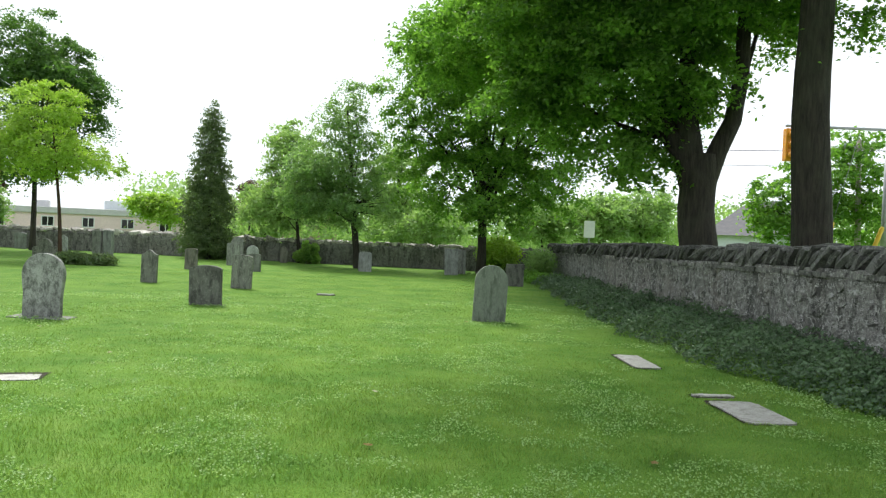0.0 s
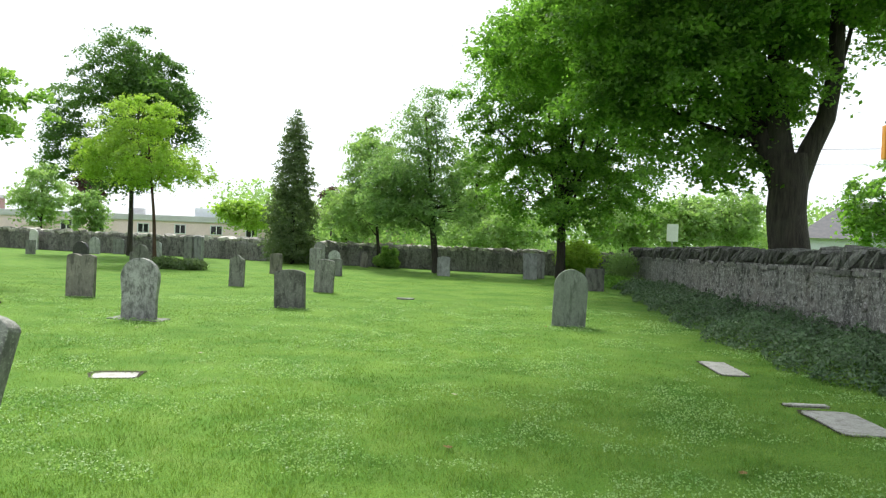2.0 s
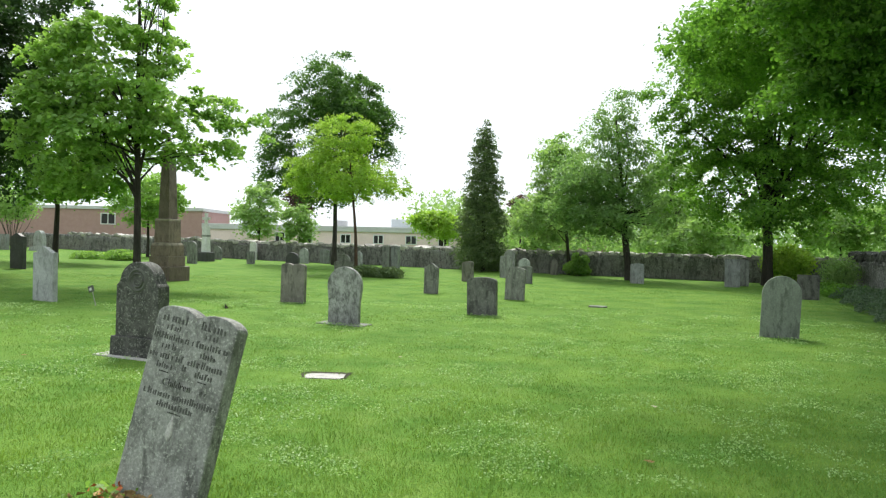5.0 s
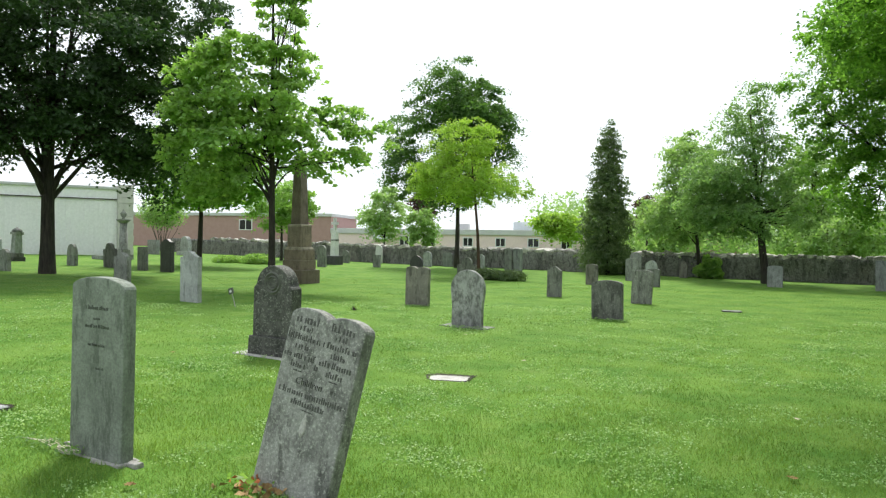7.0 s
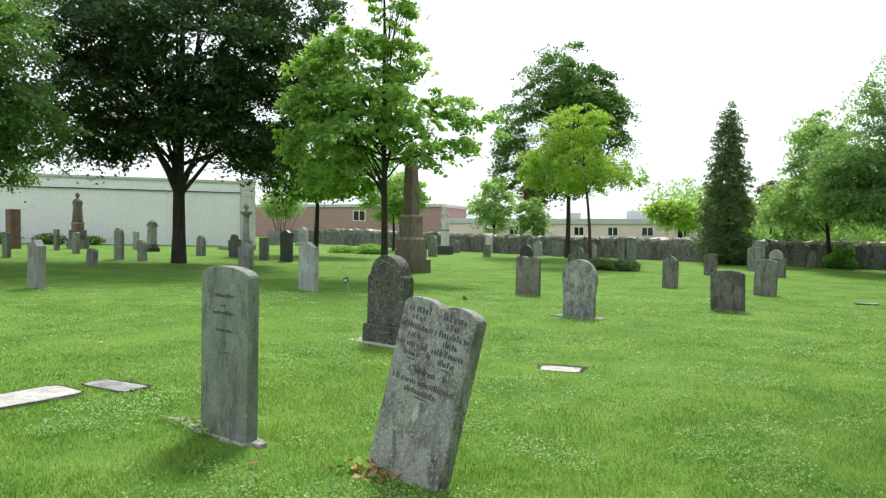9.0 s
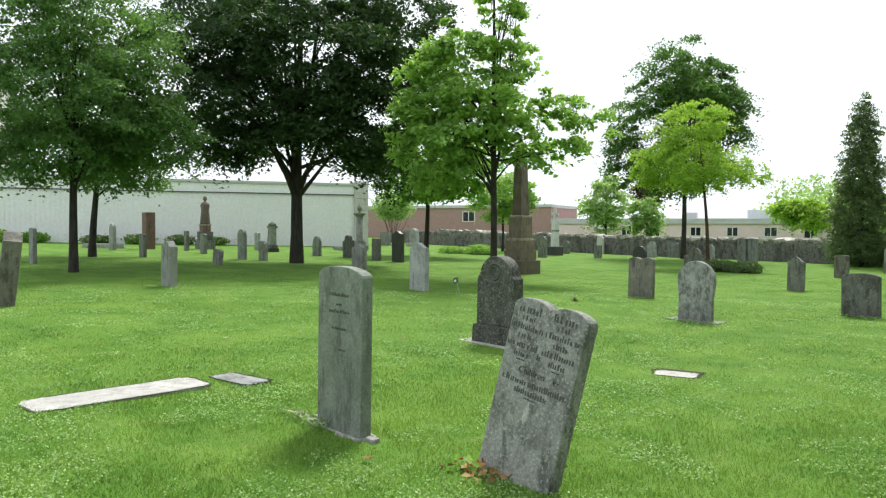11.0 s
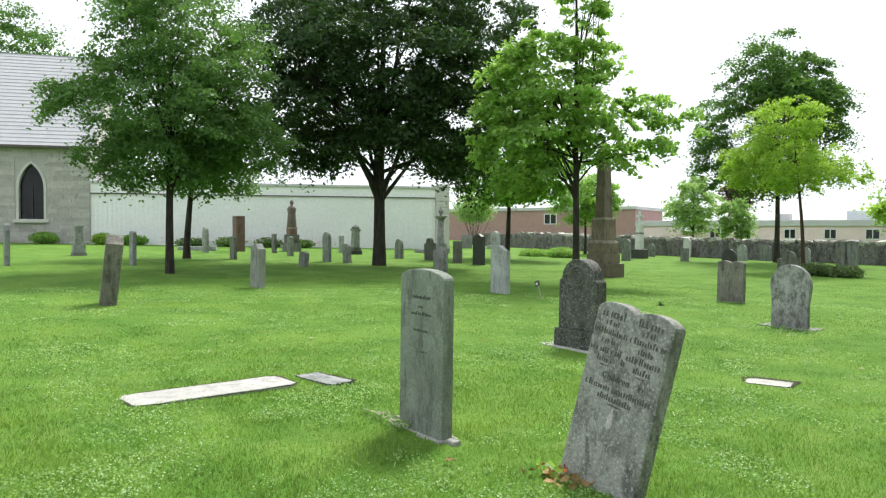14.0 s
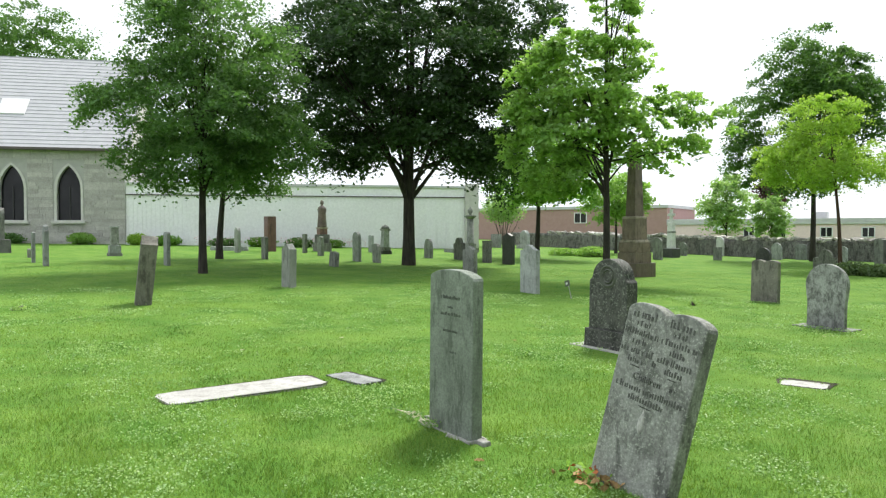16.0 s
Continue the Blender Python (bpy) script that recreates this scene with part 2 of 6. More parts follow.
M = {
    "lawn": lawn_mat(),
    "blade": leaf_mat("grass_blade", (0.062, 0.155, 0.016), (0.265, 0.39, 0.075), 0.3, 0.6, 0.9, 0.5),
    "clover": leaf_mat("clover_leaf", (0.14, 0.30, 0.07), (0.42, 0.56, 0.27), 0.35, 0.4),
    "soil": plain_mat("damp_soil", (0.032, 0.028, 0.018), (0.06, 0.052, 0.03), 20, 1.0, 0, 0.6),
    "grey": stone_mat("grey_marble", (0.32, 0.33, 0.305), (0.07, 0.073, 0.064), 0.45, 0.3, blotch=0.3),
    "darkgrey": stone_mat("dark_slate_stone", (0.225, 0.228, 0.205), (0.045, 0.046, 0.041), 0.55, 0.3, blotch=0.25),
    "sooty": stone_mat("sooty_limestone", (0.13, 0.13, 0.117), (0.028, 0.029, 0.026), 0.5, 0.4, spots=36.0, blotch=0.8),
    "pale": stone_mat("pale_marble", (0.40, 0.42, 0.41), (0.11, 0.115, 0.11), 0.35, 0.2),
    "green": stone_mat("greenish_limestone", (0.225, 0.258, 0.215), (0.075, 0.088, 0.068), 0.3, 0.10, spots=50.0, blotch=0.3),
    "white": stone_mat("white_marble", (0.72, 0.72, 0.70), (0.45, 0.45, 0.44), 0.1, 0.0, 0.7, blotch=0.2),
    "tan": stone_mat("tan_sandstone", (0.30, 0.285, 0.24), (0.065, 0.062, 0.052), 0.55, 0.2, blotch=0.25),
    "brown": stone_mat("brown_granite", (0.25, 0.185, 0.15), (0.08, 0.055, 0.045), 0.3, 0.1, 0.5),
    "cream": stone_mat("cream_sandstone", (0.48, 0.42, 0.33), (0.16, 0.13, 0.10), 0.3, 0.1),
    "red": stone_mat("red_granite", (0.30, 0.16, 0.13), (0.09, 0.05, 0.045), 0.4, 0.1, 0.5),
    "black": stone_mat("black_granite", (0.05, 0.05, 0.052), (0.02, 0.02, 0.02), 0.3, 0.15, 0.5),
    "lichened": stone_mat("lichened_marble", (0.31, 0.315, 0.29), (0.055, 0.057, 0.05), 0.25, 0.5, spots=48.0, blotch=0.75),
    "mottled": stone_mat("mottled_marble", (0.46, 0.47, 0.45), (0.06, 0.062, 0.056), 0.2, 0.4, spots=38.0, blotch=0.9),
    "flat": stone_mat("flat_marble", (0.50, 0.49, 0.465), (0.24, 0.23, 0.205), 0.2, 0.1, blotch=0.5),
    "rubble": rubble_mat("rubble_wall", 0.85, (0.29, 0.262, 0.236)),
    "far_rubble": rubble_mat("earthy_rubble_wall", 0.3, (0.19, 0.165, 0.145)),
    "coping": stone_mat("coping_stone", (0.17, 0.168, 0.16), (0.04, 0.039, 0.037), 0.6, 0.25, 0.95, 40, 0.4),
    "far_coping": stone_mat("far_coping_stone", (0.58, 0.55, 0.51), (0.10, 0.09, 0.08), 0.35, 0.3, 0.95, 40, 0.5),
    "facing": stone_mat("facing_stone", (0.28, 0.275, 0.26), (0.055, 0.053, 0.05), 0.6, 0.5, 0.95, 40, 0.4),
    "bark": bark_mat("dark_bark", (0.014, 0.012, 0.010), (0.055, 0.046, 0.037)),
    "bark_grey": bark_mat("grey_bark", (0.05, 0.042, 0.034), (0.15, 0.125, 0.10)),
    "bark_red": bark_mat("reddish_bark", (0.05, 0.025, 0.018), (0.12, 0.07, 0.05)),
    "maple": leaf_mat("maple_leaf", (0.050, 0.135, 0.022), (0.22, 0.42, 0.065), 0.58),
    "maple_dark": leaf_mat("dark_maple_leaf", (0.042, 0.105, 0.028), (0.12, 0.24, 0.05), 0.45),
    "plum": leaf_mat("dark_plum_leaf", (0.020, 0.046, 0.018), (0.060, 0.125, 0.038), 0.35),
    "oak": leaf_mat("oak_leaf", (0.12, 0.24, 0.05), (0.32, 0.50, 0.13)),
    "lime": leaf_mat("yellow_green_leaf", (0.17, 0.30, 0.03), (0.36, 0.52, 0.08)),
    "locust": leaf_mat("fine_leaf", (0.055, 0.13, 0.038), (0.14, 0.26, 0.08)),
    "cypress": leaf_mat("cypress_leaf", (0.075, 0.125, 0.055), (0.18, 0.25, 0.11), 0.35),
    "linden": leaf_mat("linden_leaf", (0.10, 0.20, 0.075), (0.28, 0.43, 0.17)),
    # The next two greens are lightened to carry the haze of distant trees.
    "wood_hazy": leaf_mat("hazy_far_leaf", (0.14, 0.26, 0.08), (0.32, 0.46, 0.18)),
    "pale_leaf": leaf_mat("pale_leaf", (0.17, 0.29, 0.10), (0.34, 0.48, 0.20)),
    "purple": leaf_mat("purple_leaf", (0.05, 0.025, 0.03), (0.11, 0.06, 0.06)),
    # The second periwinkle tone is lightened to put leaf glints into the colour.
    "ivy": leaf_mat("periwinkle_leaf", (0.03, 0.075, 0.03), (0.13, 0.21, 0.10), 0.2, 0.3),
    "petal": plain_mat("pink_petal", (0.75, 0.45, 0.5), (0.8, 0.75, 0.75), 30, 0.6, 0, 0),
    "orange": plain_mat("orange_petal", (0.62, 0.22, 0.05), (0.45, 0.10, 0.04), 40, 0.6, 0, 0),
    "dry": plain_mat("dry_leaf", (0.45, 0.30, 0.13), (0.30, 0.17, 0.07), 60, 0.8, 0, 0.2),
    "pale_dry": plain_mat("pale_dry_leaf", (0.70, 0.66, 0.52), (0.5, 0.45, 0.33), 60, 0.8, 0, 0.2),
    "cladding": plain_mat("white_cladding", (0.90, 0.90, 0.91), (0.86, 0.86, 0.87), 0.8, 0.55, 0, 0.03),
    "trim": plain_mat("dark_trim", (0.06, 0.05, 0.05), (0.10, 0.08, 0.07), 3, 0.5),
    "church": stone_mat("grey_cut_stone", (0.50, 0.485, 0.455), (0.30, 0.285, 0.26), 0.05, 0.1, 0.9, 25, 0.14, 12.0, 0.3),
    "church_joint": plain_mat("grey_mortar", (0.43, 0.425, 0.405), (0.38, 0.375, 0.355), 3, 0.95, 0, 0.3),
    "dressed": plain_mat("dressed_stone", (0.60, 0.59, 0.56), (0.50, 0.49, 0.46), 4, 0.85, 0, 0.2),
    "roof": plain_mat("grey_shingle", (0.46, 0.46, 0.48), (0.39, 0.39, 0.41), 2.5, 0.8, 0, 0.3),
    "glass": glass_mat(),
    "brick": plain_mat("red_brick", (0.42, 0.27, 0.25), (0.37, 0.23, 0.21), 3.0, 0.9, 0, 0.3),
    "pinkwall": plain_mat("pinkish_render", (0.84, 0.67, 0.66), (0.76, 0.60, 0.59), 1.0, 0.9, 0, 0.1),
    "greyroof": plain_mat("grey_metal_roof", (0.56, 0.56, 0.57), (0.48, 0.48, 0.49), 1.5, 0.6, 0.0, 0.1),
    "siding": plain_mat("pale_siding", (0.66, 0.70, 0.74), (0.60, 0.64, 0.68), 1.0, 0.6, 0, 0.05),
    "darkroof": plain_mat("dark_shingle", (0.12, 0.12, 0.13), (0.17, 0.165, 0.17), 3.0, 0.9, 0, 0.3),
    "pole": plain_mat("weathered_pole", (0.42, 0.38, 0.33), (0.32, 0.28, 0.24), 6.0, 0.9, 0, 0.4),
    "signwhite": plain_mat("white_sign", (0.75, 0.76, 0.76), (0.68, 0.69, 0.69), 4.0, 0.5, 0, 0),
    "yellow": plain_mat("yellow_plastic", (0.80, 0.55, 0.03), (0.70, 0.47, 0.03), 5, 0.45, 0, 0),
    "signal": plain_mat("signal_orange", (0.85, 0.36, 0.02), (0.75, 0.28, 0.02), 5, 0.45, 0, 0),
    "metal": plain_mat("dull_steel", (0.35, 0.36, 0.37), (0.28, 0.28, 0.29), 8, 0.45, 0.7, 0.05),
    # Letter and carving tones: the shade inside the cuts is put into the colour.
    "letter": plain_mat("cut_shade_letter", (0.075, 0.077, 0.069), (0.12, 0.123, 0.11), 30, 0.9, 0, 0.2),
    "carved": plain_mat("worn_carving", (0.09, 0.095, 0.08), (0.13, 0.135, 0.115), 30, 0.95, 0, 0.3),
    "faint": plain_mat("faint_cut_shade", (0.075, 0.086, 0.07), (0.10, 0.112, 0.092), 30, 0.95, 0, 0.3),
    "asphalt": plain_mat("asphalt", (0.05, 0.05, 0.05), (0.065, 0.063, 0.06), 4, 0.9, 0, 0.4),
}


# ---- building helpers ----
def terrain(x, y):
    u = min(-x - 0.6 * y, 60.0)
    return 0.02 * ((u + math.sqrt(u * u + 9.0)) / 2 - 1.5)


def mesh_of(name, bm, material):
    me = bpy.data.meshes.new(name)
    bm.to_mesh(me)
    bm.free()
    me.materials.append(material)
    return me


def part(name, bm, material, parent=None, label=""):
    ob = new(name, mesh_of(name, bm, material))
    ob.parent = parent
    return tagged(ob, label)


def part_arrays(name, verts, faces, material, parent=None, label="", smooth=False):
    """A mesh from arrays of vertices and of triangles or quads."""
    me = bpy.data.meshes.new(name)
    verts = np.asarray(verts, dtype=np.float32)
    faces = np.asarray(faces, dtype=np.int32)
    k = faces.shape[1]
    me.vertices.add(len(verts))
    me.vertices.foreach_set("co", verts.ravel())
    me.loops.add(faces.size)
    me.loops.foreach_set("vertex_index", faces.ravel())
    me.polygons.add(len(faces))
    me.polygons.foreach_set("loop_start", np.arange(0, faces.size, k, dtype=np.int32))
    me.polygons.foreach_set("loop_total", np.full(len(faces), k, dtype=np.int32))
    if smooth:
        me.polygons.foreach_set("use_smooth", np.ones(len(faces), dtype=bool))
    me.update(calc_edges=True)
    me.validate()
    me.materials.append(material)
    ob = new(name, me)
    ob.parent = parent
    return tagged(ob, label)


def thing(name, x, y, z, label, category, group="", rz=0.0, rx=0.0, ry=0.0, kind=""):
    ob = new(name)
    ob.empty_display_size = 0.2
    ob.matrix_basis = pose(x, y, z, rx, ry, rz)
    return tagged(ob, label, category, group, kind)


def box_bm(cx, cy, z0, w, d, h, bevel=0.01, top=1.0, jitter=0.0, rng=None):
    """A block on z0, its top scaled by top, with softened edges."""
    bm = bmesh.new()
    bmesh.ops.create_cube(bm, size=1.0)
    for v in bm.verts:
        s = top if v.co.z > 0 else 1.0
        v.co = Vector((cx + v.co.x * w * s, cy + v.co.y * d * s, z0 + (v.co.z + 0.5) * h))
        if jitter:
            v.co += Vector([rng.uniform(-jitter, jitter) for _ in range(3)])
    if bevel:
        bmesh.ops.bevel(bm, geom=bm.edges[:], offset=bevel, segments=2, affect="EDGES", profile=0.6)
    return bm


def lathe_bm(profile, n=24, cx=0.0, cy=0.0):
    """A turned solid from (radius, z) pairs."""
    bm = bmesh.new()
    rings = []
    for r, z in profile:
        rings.append([bm.verts.new((cx + r * math.cos(2 * math.pi * k / n), cy + r * math.sin(2 * math.pi * k / n), z)) for k in range(n)])
    for a, b in zip(rings, rings[1:]):
        for k in range(n):
            bm.faces.new((a[k], a[(k + 1) % n], b[(k + 1) % n], b[k])).smooth = True
    bm.faces.new(rings[0][::-1])
    bm.faces.new(rings[-1])
    return bm


def arc(cx, cz, r, a0, a1, n, ry=None):
    ry = r if ry is None else ry
    return [(cx + r * math.cos(radians(a0 + (a1 - a0) * k / n)), cz + ry * math.sin(radians(a0 + (a1 - a0) * k / n))) for k in range(n + 1)]


def outline(kind, w, h):
    """The front outline of a tablet, from its lower right corner round over the top."""
    a = w / 2
    if kind == "camber":
        top = arc(0, h - 0.13 * w, a, 0, 180, 12, 0.13 * w)
    elif kind == "round":
        top = arc(0, h - a, a, 0, 180, 16)
    elif kind == "bulge":
        b = a * 0.90
        return [(b, 0), (b, h * 0.45), (b + 0.4 * (a - b), h * 0.53)] + arc(0, h - a, a, -8, 188, 20) + [(-b - 0.4 * (a - b), h * 0.53), (-b, h * 0.45), (-b, 0)]
    elif kind == "ogee":
        zs = h - 0.27
        side = [(a, zs - 0.07), (a - 0.004, zs - 0.03), (a - 0.02, zs - 0.008), (a * 0.88, zs + 0.004)]
        top = side + arc(0, zs + 0.015, a * 0.83, 6, 174, 18, 0.255) + [(-x, z) for x, z in side[::-1]]
    elif kind == "double":
        r = a / 2
        top = arc(r, h - 0.42 * r, r, 0, 175, 10, 0.42 * r) + arc(-r, h - 0.42 * r, r, 5, 180, 10, 0.42 * r)
    elif kind == "peak":
        top = [(q * a, h - 0.12 + 0.12 * (0.5 + 0.5 * math.cos(math.pi * q)) ** 1.3) for q in np.linspace(1.0, -1.0, 17)]
    elif kind == "gothic":
        top = [(a * math.cos(q) ** 0.8, h - 0.9 * w + 0.9 * w * math.sin(q) ** 0.9) for q in np.linspace(0.0, math.pi / 2, 8)]
        top = top[:-1] + [(0, h)] + [(-x, z) for x, z in top[:-1][::-1]]
    elif kind == "shouldered":
        r = a * 0.52
        top = [(a, h - r - 0.10), (a - 0.03, h - r - 0.06), (r + 0.02, h - r - 0.06)] + arc(0, h - r, r, 0, 180, 10) + [(-r - 0.02, h - r - 0.06), (-a + 0.03, h - r - 0.06), (-a, h - r - 0.10)]
    else:
        top = [(a, h), (-a, h)]
    return [(a, 0)] + top + [(-a, 0)]


def extruded_bm(pts, t, bevel=0.012):
    """A prism with that front outline, facing -y, its thickness t round y = 0."""
    bm = bmesh.new()
    f = bm.faces.new([bm.verts.new((x, -t / 2, z)) for x, z in pts])
    got = bmesh.ops.extrude_face_region(bm, geom=[f])
    for v in got["geom"]:
        if isinstance(v, bmesh.types.BMVert):
            v.co.y += t
    bmesh.ops.recalc_face_normals(bm, faces=bm.faces[:])
    if bevel:
        rim = [e for e in bm.edges if abs(e.verts[0].co.y - e.verts[1].co.y) < 1e-5]
        bmesh.ops.bevel(bm, geom=rim, offset=bevel, segments=2, affect="EDGES", profile=0.6)
    return bm


def tube(vs, fs, pts, radii, sides=7):
    """Adds a tapered tube along pts to the lists of vertices and quads."""
    base = len(vs)
    pts = [Vector(p) for p in pts]
    for i, (p, r) in enumerate(zip(pts, radii)):
        way = (pts[min(i + 1, len(pts) - 1)] - pts[max(i - 1, 0)]).normalized()
        side = way.cross(Vector((0.31, 0.95, 0.02))).normalized()
        up = way.cross(side)
        for k in range(sides):
            q = 2 * math.pi * k / sides
            vs.append(tuple(p + float(r) * (math.cos(q) * side + math.sin(q) * up)))
    for i in range(len(pts) - 1):
        for k in range(sides):
            a, b = base + i * sides + k, base + i * sides + (k + 1) % sides
            fs.append((a, b, b + sides, a + sides))


def leaves(centres, sizes, rng, droop=0.35, facing=None):
    """Folded diamond leaves: vertices and triangles. facing: the way their upper sides look."""
    n = len(centres)
    d = rng.normal(size=(n, 3))
    d[:, 2] = d[:, 2] * 0.6 - droop
    d /= np.linalg.norm(d, axis=1)[:, None]
    s = np.cross(d, rng.normal(size=(n, 3)) if facing is None else facing)
    s /= np.linalg.norm(s, axis=1)[:, None]
    up = np.cross(s, d)
    sz = np.asarray(sizes)[:, None]
    v = np.empty((n, 4, 3))
    v[:, 0] = centres - d * sz * 0.5
    v[:, 1] = centres - d * sz * 0.08 + s * sz * 0.33 + up * sz * 0.12
    v[:, 2] = centres + d * sz * 0.5
    v[:, 3] = centres - d * sz * 0.08 - s * sz * 0.33 + up * sz * 0.12
    i = np.arange(n)[:, None] * 4
    f = np.concatenate([i + np.array([[0, 1, 2]]), i + np.array([[0, 2, 3]])])
    return v.reshape(-1, 3), f


def in_blobs(blobs, n, rng, shell=0.55):
    """Points in a union of ellipsoids (dx, dy, z, radius across, radius up), thicker to the outside."""
    vol = np.array([b[3] * b[3] * b[4] for b in blobs]) ** 0.8
    pick = rng.choice(len(blobs), size=n, p=vol / vol.sum())
    d = rng.normal(size=(n, 3))
    d /= np.linalg.norm(d, axis=1)[:, None]
    r = (shell + (1 - shell) * rng.random(n)) * (0.82 + 0.3 * rng.random(n))
    r = np.where(rng.random(n) < 0.3, rng.random(n) ** 0.5, r)
    b = np.array(blobs)[pick]
    return b[:, :3] + d * r[:, None] * np.stack([b[:, 3], b[:, 3], b[:, 4]], 1)


def unit(v):
    return v / np.maximum(np.linalg.norm(v, axis=1), 1e-6)[:, None]


def sprays(blobs, clumps, n_leaves, clump_r, rng, loose=0.5):
    """Leaf places on flat, outward drooping sprays, and the way each leaf looks."""
    cl = in_blobs(blobs, clumps, rng)
    mid = cl.mean(axis=0) - np.array([0, 0, 0.25 * np.ptp(cl[:, 2])])
    out = unit(cl - mid)
    up = unit(np.array([0, 0, 1.0]) + 0.55 * out + 0.3 * rng.normal(size=(clumps, 3)))
    far = unit(np.cross(up, np.cross(out, up) + 1e-4))
    side = np.cross(up, far)
    size = clump_r * (0.55 + 0.9 * rng.random(clumps))
    pick = rng.integers(0, clumps, n_leaves)
    q, a = np.sqrt(rng.random(n_leaves)) * (0.8 + 0.5 * rng.random(n_leaves)), 2 * math.pi * rng.random(n_leaves)
    q = np.where(rng.random(n_leaves) < 0.16, q * 1.75, q)
    sc = size[pick][:, None]
    c = cl[pick] + sc * (1.15 * (q * np.cos(a))[:, None] * side[pick] + 0.85 * (q * np.sin(a))[:, None] * far[pick] + 0.2 * rng.normal(size=n_leaves)[:, None] * up[pick])
    c[:, 2] -= 0.22 * size[pick] * np.minimum(q, 1.3) ** 2
    return c, up[pick] + loose * rng.normal(size=(n_leaves, 3))


def tree(name, label, x, y, trunk, blobs, n_leaves, leaf, foliage, bark, seed, clumps=260, clump_r=0.45, limbs=14, fork=0.5,
         bend=(0.0, 0.0), group="cemetery trees", trunk_to=None, droop=0.35, z=None, follow=0.7, taper=0.88, forks=(), tilt=0.0, loose=0.55, shade_canopy=()):
    """A tapered trunk with limbs, and a crown of clumps of leaves. trunk: its radius. fork: share of the crown's height at which limbs leave."""
    rng = np.random.default_rng(seed)
    z0 = terrain(x, y) if z is None else z
    th = thing(name, x, y, z0, label, "tree", group, ry=tilt)
    low = min(b[2] - b[4] for b in blobs)
    high = max(b[2] + 0.7 * b[4] for b in blobs)
    top = trunk_to or high * 0.84
    mid = np.average([b[:2] for b in blobs], axis=0, weights=[b[3] for b in blobs])
    vs, fs, axis, rad = [], [], [], []
    for k in range(10):
        q = k / 9
        wob = 0.12 * trunk * math.sin(3 * q * math.pi + seed)
        axis.append((mid[0] * follow * q ** 1.5 + bend[0] * math.sin(q * math.pi) + wob, mid[1] * follow * q ** 1.5 + bend[1] * math.sin(q * math.pi), -0.1 + q * top))
        rad.append(trunk * (1.18 if k == 0 else 1.0) * (1 - taper * q) ** 0.8)
    tube(vs, fs, axis, rad, 12)
    for pts, ra, rb in forks:
        tube(vs, fs, pts, [ra + (rb - ra) * k / (len(pts) - 1) for k in range(len(pts))], 12)
    ends = in_blobs([(b[0], b[1], b[2], 0.75 * b[3], 0.7 * b[4]) for b in blobs], limbs, rng, 0.6)
    start_z = low + fork * 0.3 * (high - low)
    for e in ends:
        s = max(min(start_z * rng.uniform(0.75, 1.5), e[2] - 0.15 * (e[2] - low)), low * 0.7)
        q = min(max((s + 0.1) / top, 0.05), 0.95)
        k = q * 9
        i, fr = int(k), k - int(k)
        a = np.array(axis[i]) * (1 - fr) + np.array(axis[min(i + 1, 9)]) * fr
        r0 = trunk * 0.45 * (1 - 0.8 * q)
        m = a * 0.5 + e * 0.5 + rng.normal(size=3) * 0.2 + np.array([0, 0, 0.12 * np.linalg.norm(e - a)])
        tube(vs, fs, [a, 0.6 * a + 0.4 * m, m, 0.5 * m + 0.5 * e, e], [r0, r0 * 0.8, r0 * 0.55, r0 * 0.35, 0.012], 6)
        for _ in range(3):
            f = e + np.clip(rng.normal(size=3), -1.2, 1.2) * 0.10 * max(b[3] for b in blobs)
            tube(vs, fs, [m, 0.5 * (m + f) + rng.normal(size=3) * 0.1, f], [r0 * 0.4, r0 * 0.22, 0.008], 5)
    part_arrays("trunk", vs, fs, bark, th, "", True)
    c, way = sprays(blobs, clumps, n_leaves, clump_r, rng, loose)
    v, f = leaves(c, leaf * (0.6 + 0.8 * rng.random(n_leaves)), rng, droop, way)
    if shade_canopy:
        # an unseen upper spread of coarser leaves, added to cast shade below
        tops, m, coarse = shade_canopy
        c, way = sprays(tops, m // 90, m, 0.8, rng, loose)
        v2, f2 = leaves(c, coarse * (0.6 + 0.8 * rng.random(m)), rng, droop, way)
        v, f = np.concatenate([v, v2]), np.concatenate([f, f2 + len(v)])
    part_arrays("crown", v, f, foliage, th)
    return th


def shrub(name, label, x, y, blobs, n_leaves, leaf, foliage, seed, category="shrub", group="", stems=5, z=None):
    rng = np.random.default_rng(seed)
    th = thing(name, x, y, terrain(x, y) if z is None else z, label, category, group)
    vs, fs = [], []
    for e in in_blobs(blobs, stems, rng, 0.5):
        tube(vs, fs, [(0, 0, -0.05), tuple(0.5 * e + rng.normal(size=3) * 0.05), tuple(e)], [0.03, 0.02, 0.006], 5)
    part_arrays("stems", vs, fs, M["bark_grey"], th, "", True)
    c = in_blobs(blobs, n_leaves, rng, 0.35)
    c[:, 2] = np.abs(c[:, 2])
    v, f = leaves(c, leaf * (0.6 + 0.8 * rng.random(n_leaves)), rng)
    part_arrays("foliage", v, f, foliage, th)
    return th


